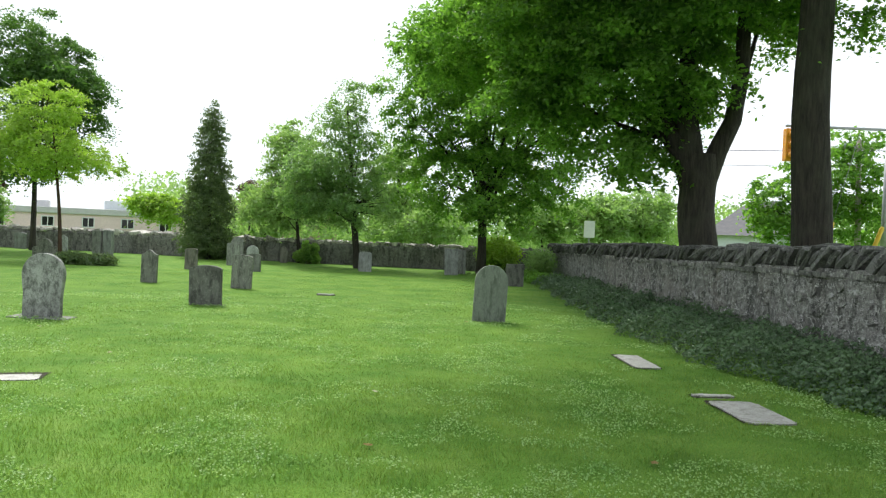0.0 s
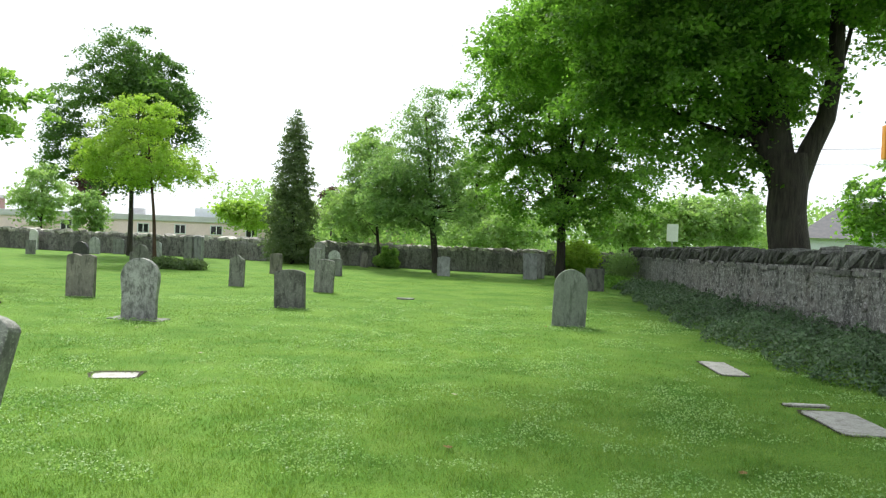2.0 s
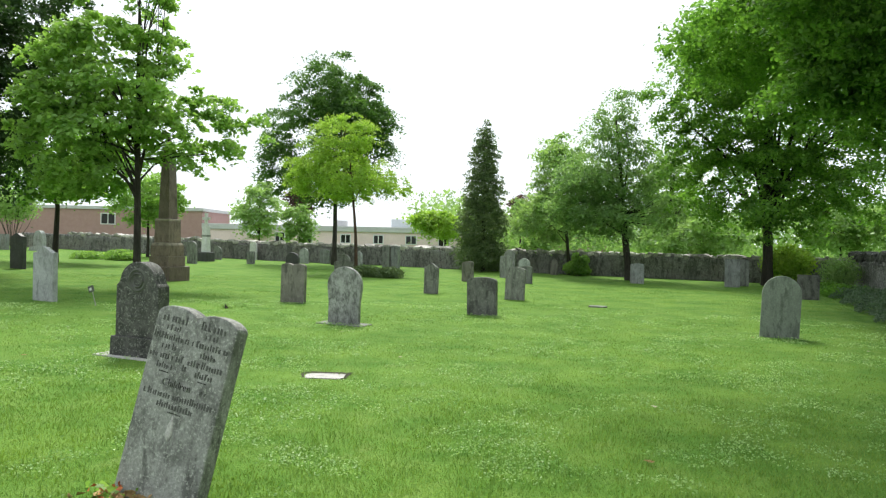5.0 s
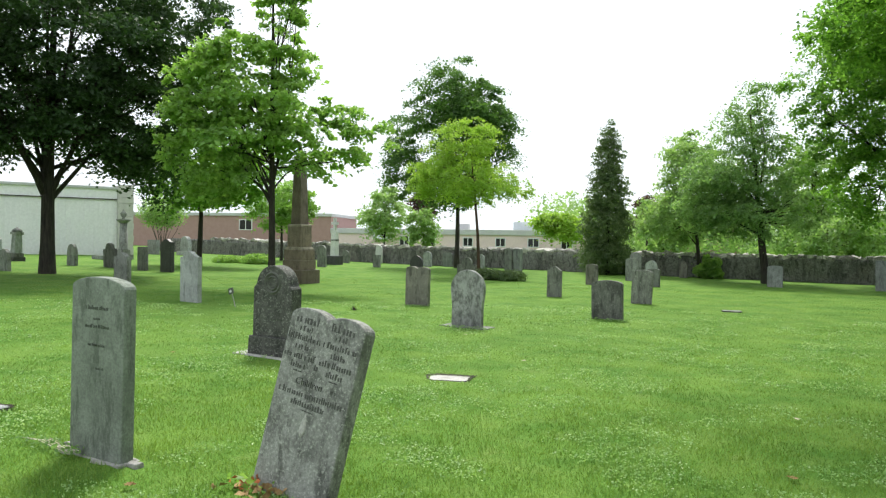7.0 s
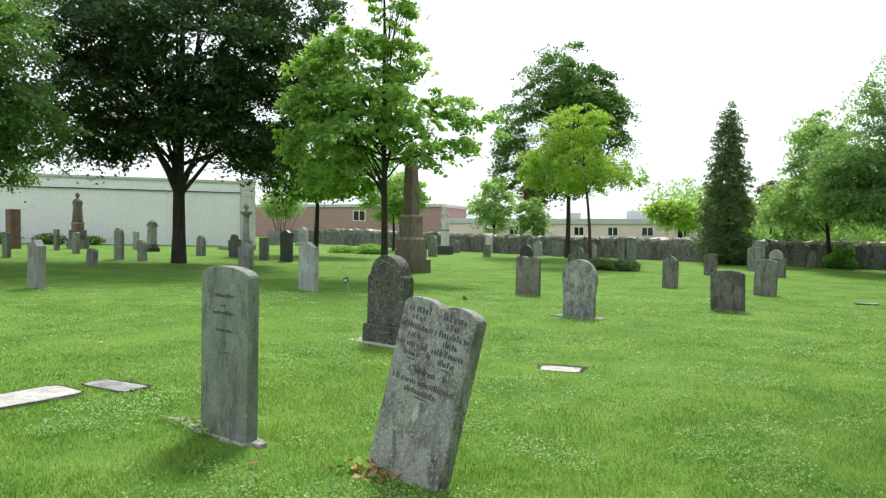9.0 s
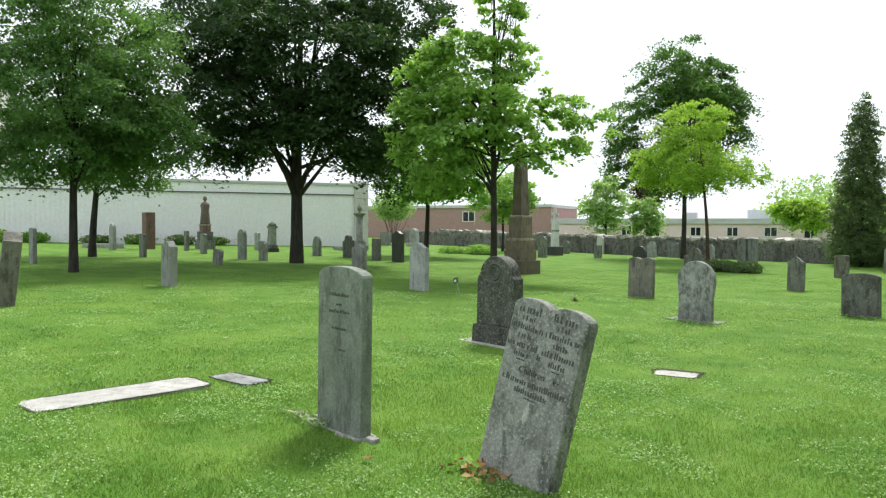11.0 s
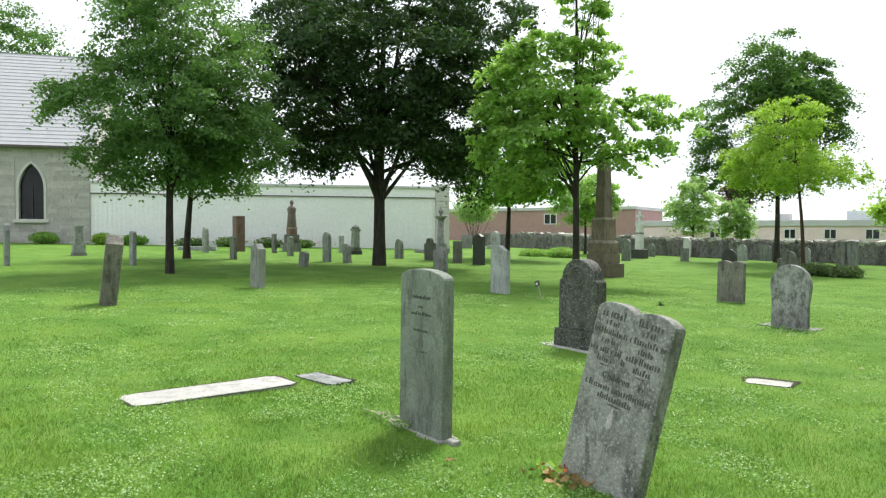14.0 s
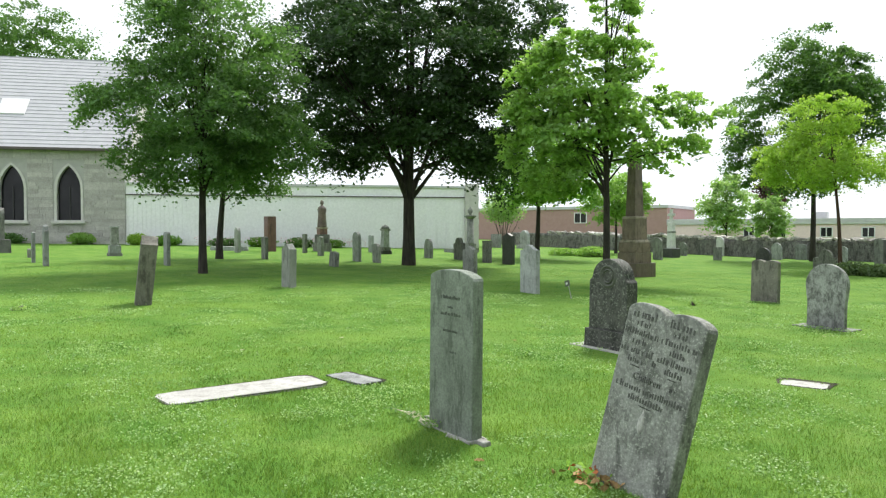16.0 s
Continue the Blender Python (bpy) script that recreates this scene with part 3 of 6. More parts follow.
# ---- ground ----
def ground_sheet():
    steps = np.concatenate([-np.geomspace(900, 70, 14), np.linspace(-60, 60, 61), np.geomspace(70, 900, 14)])
    n = len(steps)
    vs = [(x, y, terrain(x, y) + (0.012 * noise.noise((x * 0.4, y * 0.4, 0)) if abs(x) < 60 and abs(y) < 60 else 0)) for y in steps for x in steps]
    fs = [(j * n + i, j * n + i + 1, (j + 1) * n + i + 1, (j + 1) * n + i) for j in range(n - 1) for i in range(n - 1)]
    ob = part_arrays("ground", vs, fs, M["lawn"], None, "", True)
    return tagged(ob, "mown green cemetery lawn with clover patches", "lawn", kind="structure")


ground_sheet()


# ---- boundary walls ----
def along(line, s):
    """The place and direction s metres along a line of corners."""
    for a, b in zip(line, line[1:]):
        d = math.dist(a, b)
        if s <= d or b is line[-1]:
            q = s / d
            return a[0] + (b[0] - a[0]) * q, a[1] + (b[1] - a[1]) * q, math.degrees(math.atan2(b[1] - a[1], b[0] - a[0]))
        s -= d


def length(line):
    return sum(math.dist(a, b) for a, b in zip(line, line[1:]))


def stone_wall(name, line, height, thick, label, seed, step=0.25, rows=7, mat="far_rubble"):
    """A rubble wall along a line, uneven on both faces. height: a function of x, y."""
    total = length(line)
    n = int(total / step)
    vs, fs = [], []
    for i in range(n + 1):
        x, y, a = along(line, total * i / n)
        nx, ny = -math.sin(radians(a)), math.cos(radians(a))
        z0, h = terrain(x, y) - 0.15, height(x, y) + 0.15
        ring = [(-thick / 2, z0 + h * k / (rows - 1)) for k in range(rows)] + [(thick / 2, z0 + h * k / (rows - 1)) for k in range(rows - 1, -1, -1)]
        for o, z in ring:
            o += 0.035 * noise.noise((x * 2.1 + seed, y * 2.1, z * 2.6)) + (0.022 * noise.noise((x * 5, y * 5, z * 6)) if step < 0.2 else 0)
            vs.append((x + nx * o, y + ny * o, z))
    m = rows * 2
    for i in range(n):
        for k in range(m):
            a, b = i * m + k, i * m + (k + 1) % m
            fs.append((a, b, b + m, a + m))
    ob = part_arrays(name, vs, fs, M[mat], None, "", True)
    return tagged(ob, label, "wall", kind="structure")


RIGHT = [(5.15, 34.8), (5.35, 20.0), (6.05, 10.5), (7.1, -2.0), (8.0, -14.0)]
FAR = [(5.3, 34.9), (-8.0, 37.0), (-20.0, 40.0), (-46.0, 38.5)]


def right_h(x, y):
    return 1.40 - 0.0125 * (y - 10)


def far_h(x, y):
    return 1.02


wall_right = stone_wall("wall_east", RIGHT, right_h, 0.45, "old grey rubble stone wall with slanted coping stones", 3, 0.09, 16, "rubble")
wall_far = stone_wall("wall_north", FAR, far_h, 0.45, "long low rubble stone boundary wall with rough coping", 9)
# the rest of the boundary, behind the camera
wall_back = stone_wall("wall_south", [(8.0, -14.0), (-20.0, -16.0), (-52.0, -14.0)], far_h, 0.45, "rubble stone boundary wall behind the lawn", 12)


# ---- church, hall and the buildings beyond the wall ----
def placed(p, along_m, out, z):
    """A point along the church front line, out towards the lawn."""
    return (-46.6 + 0.375 * along_m + 0.927 * out, 9.4 + 0.927 * along_m - 0.375 * out, z)


CH_A = math.degrees(math.atan2(0.927, 0.375))


def gothic_pts(w, h, spring):
    big = 1.15 * w
    off = big - w / 2
    end = math.acos(off / big)
    tall = big * math.sin(end)
    right = [(big * math.cos(end * k / 8) - off, spring + (h - spring) * big * math.sin(end * k / 8) / tall) for k in range(1, 8)]
    pts = [(-w / 2, 0), (w / 2, 0), (w / 2, spring)] + right + [(0, h)] + [(-x, z) for x, z in right[::-1]] + [(-w / 2, spring)]
    return pts


def ring_bm(outer, inner, y0, y1):
    """A frame between two outlines with the same number of points, from y0 to y1."""
    bm = bmesh.new()
    n = len(outer)
    r = [[bm.verts.new((x, y, z)) for x, z in pts] for pts, y in ((outer, y0), (inner, y0), (inner, y1), (outer, y1))]
    for a, b in ((0, 1), (1, 2), (2, 3), (3, 0)):
        for k in range(n):
            bm.faces.new((r[a][k], r[a][(k + 1) % n], r[b][(k + 1) % n], r[b][k]))
    bmesh.ops.recalc_face_normals(bm, faces=bm.faces[:])
    return bm


def church():
    x, y, _ = placed(0, 0, 0, 0)
    z0 = terrain(x, y)
    th = thing("church", x, y, z0, "grey cut stone church with steep grey shingle roof and pointed windows", "church", rz=CH_A)
    # the front lies on local y = 0 and looks to -y; the church runs to -x
    wins = [-3.05, -6.05, -9.1, -12.1, -15.1]
    W, H, SP, SILL = 1.28, 3.15, 1.75, 1.42
    length_m, eave = 24.0, 5.75
    bm = bmesh.new()
    # front wall in strips so that the windows go through it
    def slab(x0, x1, z_0, z_1, yy=0.0, d=0.5):
        b = box_bm((x0 + x1) / 2, yy + d / 2, z_0, x1 - x0, d, z_1 - z_0, 0)
        me = bpy.data.meshes.new("t")
        b.to_mesh(me)
        b.free()
        bm.from_mesh(me)
        bpy.data.meshes.remove(me)
    edges = [0.0]
    for c in wins:
        edges += [c + W / 2, c - W / 2]
    edges.append(-length_m)
    for a, b in zip(edges[0::2], edges[1::2]):
        slab(b, a, -0.5, eave)
    for c in wins:
        slab(c - W / 2, c + W / 2, -0.5, SILL)
        slab(c - W / 2, c + W / 2, SILL + H, eave)
        # spandrels beside the pointed head
        g = gothic_pts(W, H, SP)
        half = [(px, pz) for px, pz in g if px >= 0 and pz >= SP]
        for sgn in (1, -1):
            poly = [(c + sgn * px, SILL + pz) for px, pz in half] + [(c + sgn * W / 2, SILL + H)]
            lo = [bm.verts.new((px, 0.0, pz)) for px, pz in poly]
            hi = [bm.verts.new((px, 0.5, pz)) for px, pz in poly]
            bm.faces.new(lo)
            bm.faces.new(hi[::-1])
            for k in range(len(poly)):
                bm.faces.new((lo[k], lo[(k + 1) % len(poly)], hi[(k + 1) % len(poly)], hi[k]))
    slab(-length_m, -length_m + 0.5, -0.5, eave, 0.5, 11.0)
    slab(-0.5, 0.0, -0.5, eave, 0.5, 11.0)
    slab(-length_m, 0.0, -0.5, eave, 11.5, 0.5)
    bmesh.ops.recalc_face_normals(bm, faces=bm.faces[:])
    wall = part("wall", bm, M["church_joint"], th, "grey squared rubble wall")
    # gables
    for gx in (-length_m, -0.5):
        b = bmesh.new()
        f = b.faces.new([b.verts.new(p) for p in ((gx, 0.0, eave), (gx, 12.0, eave), (gx, 6.0, eave + 6.0))])
        got = bmesh.ops.extrude_face_region(b, geom=[f])
        for v in got["geom"]:
            if isinstance(v, bmesh.types.BMVert):
                v.co.x += 0.5
        bmesh.ops.recalc_face_normals(b, faces=b.faces[:])
        part("gable", b, M["church"], th)
    # roof of lapped shingle courses
    for sgn in (1, -1):
        b = bmesh.new()
        ya, yb = (-0.4, 6.0) if sgn > 0 else (12.4, 6.0)
        v = [b.verts.new(p) for p in ((-length_m - 0.3, ya, eave - 0.32), (0.3, ya, eave - 0.32), (0.3, yb, eave + 6.08), (-length_m - 0.3, yb, eave + 6.08))]
        b.faces.new(v)
        bmesh.ops.solidify(b, geom=b.faces[:], thickness=0.06)
        roof = part("roof", b, M["darkroof"], th, "steep shingled roof slope")
        rows = 26
        for k in range(rows):
            q0, q1 = k / rows, (k + 1) / rows + 0.006
            ya, yb = -0.45 + 6.45 * q0, -0.45 + 6.45 * q1
            za, zb = eave - 0.25 + 6.45 * q0, eave - 0.25 + 6.45 * q1
            if sgn < 0:
                ya, yb = 12 - ya, 12 - yb
            p = [(-length_m - 0.3, ya, za + 0.05), (0.3, ya, za + 0.05), (0.3, yb, zb + 0.01), (-length_m - 0.3, yb, zb + 0.01), (-length_m - 0.3, ya, za), (0.3, ya, za)]
            cb = bmesh.new()
            v = [cb.verts.new(c) for c in p]
            cb.faces.new((v[0], v[1], v[2], v[3]))
            cb.faces.new((v[4], v[5], v[1], v[0]))
            bmesh.ops.recalc_face_normals(cb, faces=cb.faces[:])
            part("shingle_course", cb, M["roof"], roof)
        if sgn > 0:
            for px in (-6.6, -14.0):
                f = box_bm(0, 0, 0, 1.5, 1.5, 0.14, 0.02)
                sk = part("skylight", f, M["signwhite"], roof, "white-framed flat skylight")
                sk.matrix_basis = pose(px, 2.3, eave + 2.42, 45, 0, 0)
    part("gutter", box_bm(-length_m / 2, -0.42, eave - 0.34, length_m + 0.5, 0.16, 0.16, 0.02), M["trim"], th, "dark brown eaves gutter")
    for c in wins:
        win = part("window", ring_bm([(c + px * 1.22, SILL - 0.02 + pz * 1.055) for px, pz in gothic_pts(W, H, SP)], [(c + px, SILL + pz) for px, pz in gothic_pts(W, H, SP)], -0.06, 0.12), M["dressed"], th, "pointed window with pale dressed stone surround")
        part("sill", box_bm(c, -0.06, SILL - 0.2, W + 0.55, 0.34, 0.18, 0.02), M["dressed"], win, "pale stone sill")
        g = bmesh.new()
        g.faces.new([g.verts.new((c + px * 1.01, 0.3, SILL + pz * 1.005)) for px, pz in gothic_pts(W, H, SP)])
        bmesh.ops.solidify(g, geom=g.faces[:], thickness=0.02)
        part("pane", g, M["glass"], win, "dark leaded glass")
        part("mullion", box_bm(c, 0.24, SILL, 0.05, 0.06, H * 0.62, 0.01), M["black"], win)
    # squared stones of the front, proud of the joints
    rng = random.Random(4)
    unit = mesh_of("ashlar", box_bm(0, 0, 0, 1.0, 0.05, 1.0, 0), M["church"])
    z = 0.02
    while z < eave - 0.3:
        h = rng.choice((0.18, 0.22, 0.26))
        blocked = [(c - W * 0.64, c + W * 0.64) for c in wins[:4]] if SILL - 0.2 < z + h and z < SILL + H * 1.06 else []
        stops = [0.0] + [v for lo, hi in blocked for v in (hi, lo)] + [-13.0]
        for right, left in zip(stops[0::2], stops[1::2]):
            px = right - 0.01
            while px - left > 0.12:
                w = min(rng.uniform(0.5, 1.25), px - left)
                if px - left - w < 0.25:
                    w = px - left
                st = new("ashlar", unit)
                st.parent = wall
                st.matrix_basis = pose(px - w / 2, -0.012 + rng.uniform(-0.007, 0.005), z) @ Matrix.Diagonal((w - 0.012, 1, h - 0.012, 1))
                px -= w
        z += h
    return th


church()


def hall():
    """The long white clad hall that adjoins the church."""
    x, y, _ = placed(0, 0, 0, 0)
    th = thing("hall", x, y, terrain(-42, 20), "long white ribbed metal clad hall with stone end pier", "building", rz=CH_A)
    L, Hh = 20.6, 3.75
    part("wall", box_bm(L / 2, 2.3, -0.6, L, 4.4, Hh + 0.6, 0), M["cladding"], th)
    rng = random.Random(2)
    b = bmesh.new()
    k = 0.0
    while k < L - 0.3:
        me = bpy.data.meshes.new("t")
        bb = box_bm(k + 0.12, 0.08, -0.1, 0.09, 0.05, Hh - 0.55, 0)
        bb.to_mesh(me)
        bb.free()
        b.from_mesh(me)
        bpy.data.meshes.remove(me)
        k += 0.25
    tagged(part("ribs", b, M["cladding"], th, "upright ribs of white metal cladding"), kind="stuff")
    part("band", box_bm(L / 2, 0.03, Hh - 0.62, L, 0.08, 0.06, 0.01), M["trim"], th, "thin dark trim line")
    part("parapet", box_bm(L / 2, 2.3, Hh, L + 0.1, 4.6, 0.16, 0.02), M["greyroof"], th, "grey metal coping")
    pier = part("pier", box_bm(L + 0.45, 2.2, -0.6, 0.9, 4.6, Hh + 0.85, 0.02), M["dressed"], th, "pale stone corner pier")
    for i in range(11):
        part("quoin", box_bm(L + 0.45, -0.12, -0.1 + i * 0.38, 0.84 if i % 2 else 0.92, 0.06, 0.355, 0.012), M["dressed"], pier)
    return th


hall()


def low_building(name, label, a, b, height, wall_m, roof_m, windows, depth=9.0, doors=(), band=0.5):
    """A flat-roofed building with its front from a to b."""
    ang = math.degrees(math.atan2(b[1] - a[1], b[0] - a[0]))
    L = math.dist(a, b)
    th = thing(name, a[0], a[1], terrain(*a) - 0.1, label, "building", "buildings beyond the wall", rz=ang)
    part("wall", box_bm(L / 2, depth / 2, -0.4, L, depth, height + 0.4, 0), M[wall_m], th)
    part("roof", box_bm(L / 2, depth / 2, height, L + 0.3, depth + 0.3, band, 0.03), M[roof_m], th, "grey flat roof edge")
    for wx, wz, ww, wh in windows:
        win = part("window", ring_bm([(wx - ww / 2 - 0.08, wz - 0.08), (wx + ww / 2 + 0.08, wz - 0.08), (wx + ww / 2 + 0.08, wz + wh + 0.08), (wx - ww / 2 - 0.08, wz + wh + 0.08)],
                                  [(wx - ww / 2, wz), (wx + ww / 2, wz), (wx + ww / 2, wz + wh), (wx - ww / 2, wz + wh)], -0.06, 0.03), M["signwhite"], th, "white framed window")
        part("pane", box_bm(wx, -0.01, wz, ww, 0.03, wh, 0), M["glass"], win, "dark glass")
        part("mullion", box_bm(wx, -0.045, wz, 0.07, 0.03, wh, 0), M["signwhite"], win)
    return th


low_building("brick_building", "low red brick building with grey roof band", (-80, 42), (-44.5, 55.7), 2.7, "brick", "greyroof", [(29.5, 1.4, 1.2, 0.9), (12.0, 1.3, 1.4, 1.2)], 9.0, (), 0.3)
PALE = low_building("pale_building", "low pinkish rendered building with small white windows", (-44.4, 55.8), (-20.2, 65), 2.0, "pinkwall", "greyroof", [(7.0, 0.9, 0.8, 0.9), (9.5, 0.9, 0.8, 0.9), (22.0, 0.9, 0.9, 0.9), (13.0, 1.0, 0.8, 0.7), (16.0, 1.0, 0.8, 0.7), (19.0, 1.0, 0.9, 0.7)])
part("awning", box_bm(5.0, -0.7, 1.5, 1.6, 1.4, 0.5, 0.05, 0.7), M["signwhite"], PALE, "white door awning")
part("vent", box_bm(12.0, 4.0, 2.4, 1.2, 1.2, 0.7, 0.03), M["greyroof"], PALE, "grey roof vent box")
part("vent", box_bm(18.0, 3.0, 2.4, 2.0, 1.0, 0.9, 0.03), M["siding"], PALE, "pale roof plant box")
low_building("long_brick_building", "long low brick building with pale upper band", (-33, 78), (-12, 84), 3.4, "brick", "siding", [(5.0, 1.4, 1.6, 1.1), (10.0, 1.4, 1.6, 1.1), (15.0, 1.4, 1.6, 1.1)], 9, (), 1.1)


def house():
    """The gabled house over the road."""
    th = thing("house", 25.0, 58.0, -1.9, "pale sided house with a dark hipped roof", "house", rz=-20)
    part("wall", box_bm(0, 0, -0.2, 8, 8, 4.6, 0), M["siding"], th, "pale blue-grey siding")
    b = bmesh.new()
    base = [b.verts.new(p) for p in ((-4.5, -4.5, 4.4), (4.5, -4.5, 4.4), (4.5, 4.5, 4.4), (-4.5, 4.5, 4.4))]
    t0, t1 = b.verts.new((-1.0, 0, 7.2)), b.verts.new((1.0, 0, 7.2))
    b.faces.new((base[0], base[1], t1, t0))
    b.faces.new((base[1], base[2], t1))
    b.faces.new((base[2], base[3], t0, t1))
    b.faces.new((base[3], base[0], t0))
    b.faces.new(base[::-1])
    part("roof", b, M["darkroof"], th, "dark shingle hipped roof")
    for wx in (-2.2, 0.4, 2.6):
        w = part("window", ring_bm([(wx - 0.5, 2.2), (wx + 0.5, 2.2), (wx + 0.5, 3.8), (wx - 0.5, 3.8)], [(wx - 0.4, 2.3), (wx + 0.4, 2.3), (wx + 0.4, 3.7), (wx - 0.4, 3.7)], -4.06, -3.98), M["signwhite"], th)
        part("pane", box_bm(wx, -4.0, 2.3, 0.8, 0.03, 1.4, 0), M["glass"], w)


house()


# ---- street things beyond the east wall ----
def street_things():
    th = thing("utility_pole", 20.55, 36.6, 0, "tall weathered wooden utility pole with crossarm", "utility pole", ry=-2)
    part("shaft", lathe_bm([(0.15, -0.1), (0.14, 3), (0.11, 7.2)], 12), M["pole"], th)
    part("crossarm", box_bm(0, 0, 6.7, 1.6, 0.1, 0.12, 0.01), M["pole"], th)
    for dx in (-0.7, 0, 0.7):
        part("insulator", lathe_bm([(0.03, 6.82), (0.05, 6.88), (0.05, 6.94), (0.02, 7.0)], 10, dx, 0), M["siding"], th)
    for x, y, lean in ((8.55, 17.4, 14), (9.25, 17.0, 20)):
        g = thing("guy_wire_guard", x, y, terrain(x, y), "leaning yellow plastic guy wire guard", "wire guard", "wire guards", ry=lean)
        part("sleeve", lathe_bm([(0.05, 0.0), (0.05, 2.35), (0.03, 2.4)], 12), M["yellow"], g)
        part("wire", lathe_bm([(0.008, 2.4), (0.008, 4.6)], 6), M["metal"], g)
    th = thing("road_sign", 7.35, 37.3, 0, "white rectangular road sign seen from behind on steel post", "road sign")
    part("post", box_bm(0, 0.03, -0.1, 0.06, 0.05, 2.6, 0.005), M["metal"], th)
    part("panel", box_bm(0, 0, 1.8, 0.55, 0.012, 0.85, 0.004), M["signwhite"], th)
    th = thing("traffic_signal", 12.12, 26.3, 0, "orange-yellow traffic signal hanging on a steel mast arm", "traffic light")
    part("mast", lathe_bm([(0.10, -0.1), (0.08, 6.2)], 12, 3.5, 0), M["metal"], th)
    arm = box_bm(1.7, 0, 5.95, 3.7, 0.09, 0.09, 0.02)
    part("arm", arm, M["metal"], th)
    head = part("housing", box_bm(0, 0, 4.75, 0.36, 0.3, 1.15, 0.04), M["signal"], th, "orange signal housing seen from behind")
    for k in range(3):
        part("visor", lathe_bm([(0.12, 0), (0.13, 0.2)], 14), M["signal"], head).matrix_basis = pose(0, -0.15, 4.95 + 0.36 * k, 90, 0, 0)

    for dz, dx in ((6.95, -0.7), (6.98, 0.0), (6.2, 0.1)):
        vs, fs = [], []
        pts = [(dx + (k - 6) * 3.0, (k - 6) * -1.2, dz - 0.35 + 0.018 * (k - 6) ** 2) for k in range(13)]
        tube(vs, fs, pts, [0.014] * 13, 5)
        w = part_arrays("overhead_wire", vs, fs, M["trim"])
        w.matrix_basis = pose(20.55, 36.6, 0)
        tagged(w, "thin dark overhead wire strung from the utility pole", "wire", "overhead wires")


street_things()


# ---- headstones ----
def box_into(bm, cx, cy, z0, w, d, h):
    v = [bm.verts.new((cx + i * w / 2, cy + j * d / 2, z0 + k * h)) for k in (0, 1) for j in (-1, 1) for i in (-1, 1)]
    for f in ((0, 2, 3, 1), (4, 5, 7, 6), (0, 1, 5, 4), (1, 3, 7, 5), (3, 2, 6, 7), (2, 0, 4, 6)):
        bm.faces.new([v[k] for k in f])


def inscription(parent, rows, t, material, x0=0.0):
    """Worn lines of lettering as plain bars, coloured like shaded cuts: (x, z, width, height) each."""
    b = bmesh.new()
    rng = random.Random(len(rows))
    for x, z, w, h in rows:
        k = -w / 2
        while k < w / 2 - 0.3 * h:
            lw = min(rng.uniform(0.13, 0.28) * h, w / 2 - k)
            tall = h * rng.choice((0.5, 0.62, 0.62, 0.85))
            box_into(b, x0 + x + k + lw / 2, -t / 2 - 0.0005, z - h / 2, lw, 0.005, tall)
            if rng.random() < 0.5:
                box_into(b, x0 + x + k + lw, -t / 2 - 0.0005, z - h / 2 + tall * rng.choice((0, 0.42, 0.84)), 0.34 * h, 0.0046, tall * 0.16)
            k += lw + rng.choice((0.16, 0.2, 0.26, 0.26, 0.5)) * h
    return tagged(part("inscription", b, material, parent, "worn carved lettering"), kind="stuff")


def headstone(x, y, kind, w, h, t, mat, label, lean=(0, 0, 0), plinth=None, pad=None, lines=0, group="headstones", sink=0.12):
    """A tablet facing -y, sunk in the lawn; plinth: (extra width, height); pad: (width, depth) of a flat footing."""
    z = terrain(x, y)
    th = thing("headstone", x, y, z, label, "headstone", group, rx=lean[0], ry=lean[1], rz=lean[2])
    ph = plinth[1] if plinth else 0.0
    pts = outline(kind, w, h - ph + (0 if plinth else sink))
    off = ph - (0 if plinth else sink)
    tab = part("tablet", extruded_bm([(px, pz + off) for px, pz in pts], t), M[mat], th)
    if plinth:
        part("plinth", box_bm(0, 0, -0.15, w + plinth[0], t + plinth[0], ph + 0.15, 0.015, 0.96), M[mat], th)
    if pad:
        part("footing", box_bm(0.0, 0.0, -0.08, pad[0], pad[1], 0.10, 0.012), M["grey"], th, "flat grey stone footing")
    if lines:
        rows = [(0, h * (0.78 - 0.09 * k), w * (0.6 if k % 2 else 0.42), 0.028) for k in range(lines)]
        inscription(th, rows, t, M["carved"])
    return th


headstone(-6.50, 12.10, "bulge", 0.69, 1.06, 0.10, "mottled", "grey marble headstone with rounded bulging top and dark stains", (0, 1, 0), None, (0.95, 0.42), 0)
headstone(-4.82, 15.20, "camber", 0.66, 0.82, 0.12, "darkgrey", "broad low grey headstone with cambered top", (0, -1, 0))
headstone(-5.30, 19.65, "camber", 0.54, 0.90, 0.12, "darkgrey", "streaked grey headstone with gently curved top", (0, 2, 0))
headstone(-8.05, 20.40, "peak", 0.44, 0.90, 0.10, "darkgrey", "weathered grey headstone with scrolled peaked top", (0, 1, 0))
headstone(-9.20, 27.20, "camber", 0.46, 0.78, 0.12, "tan", "small tan headstone with curved top")
headstone(-8.80, 31.20, "camber", 0.52, 0.96, 0.12, "grey", "grey headstone with cambered top near the cypress")
headstone(-9.35, 33.80, "round", 0.56, 1.18, 0.12, "grey", "tall grey round-topped headstone near the cypress")
headstone(-6.95, 27.50, "camber", 0.46, 0.67, 0.12, "grey", "small grey cambered headstone on the lawn")
headstone(-7.70, 30.10, "round", 0.50, 0.90, 0.10, "pale", "small pale round-topped headstone")
headstone(-7.60, 35.60, "peak", 0.36, 0.80, 0.10, "tan", "small tan pointed headstone before the boundary wall")
headstone(-3.18, 30.70, "camber", 0.54, 0.82, 0.12, "pale", "pale bluish-grey headstone beside a leaning tree")
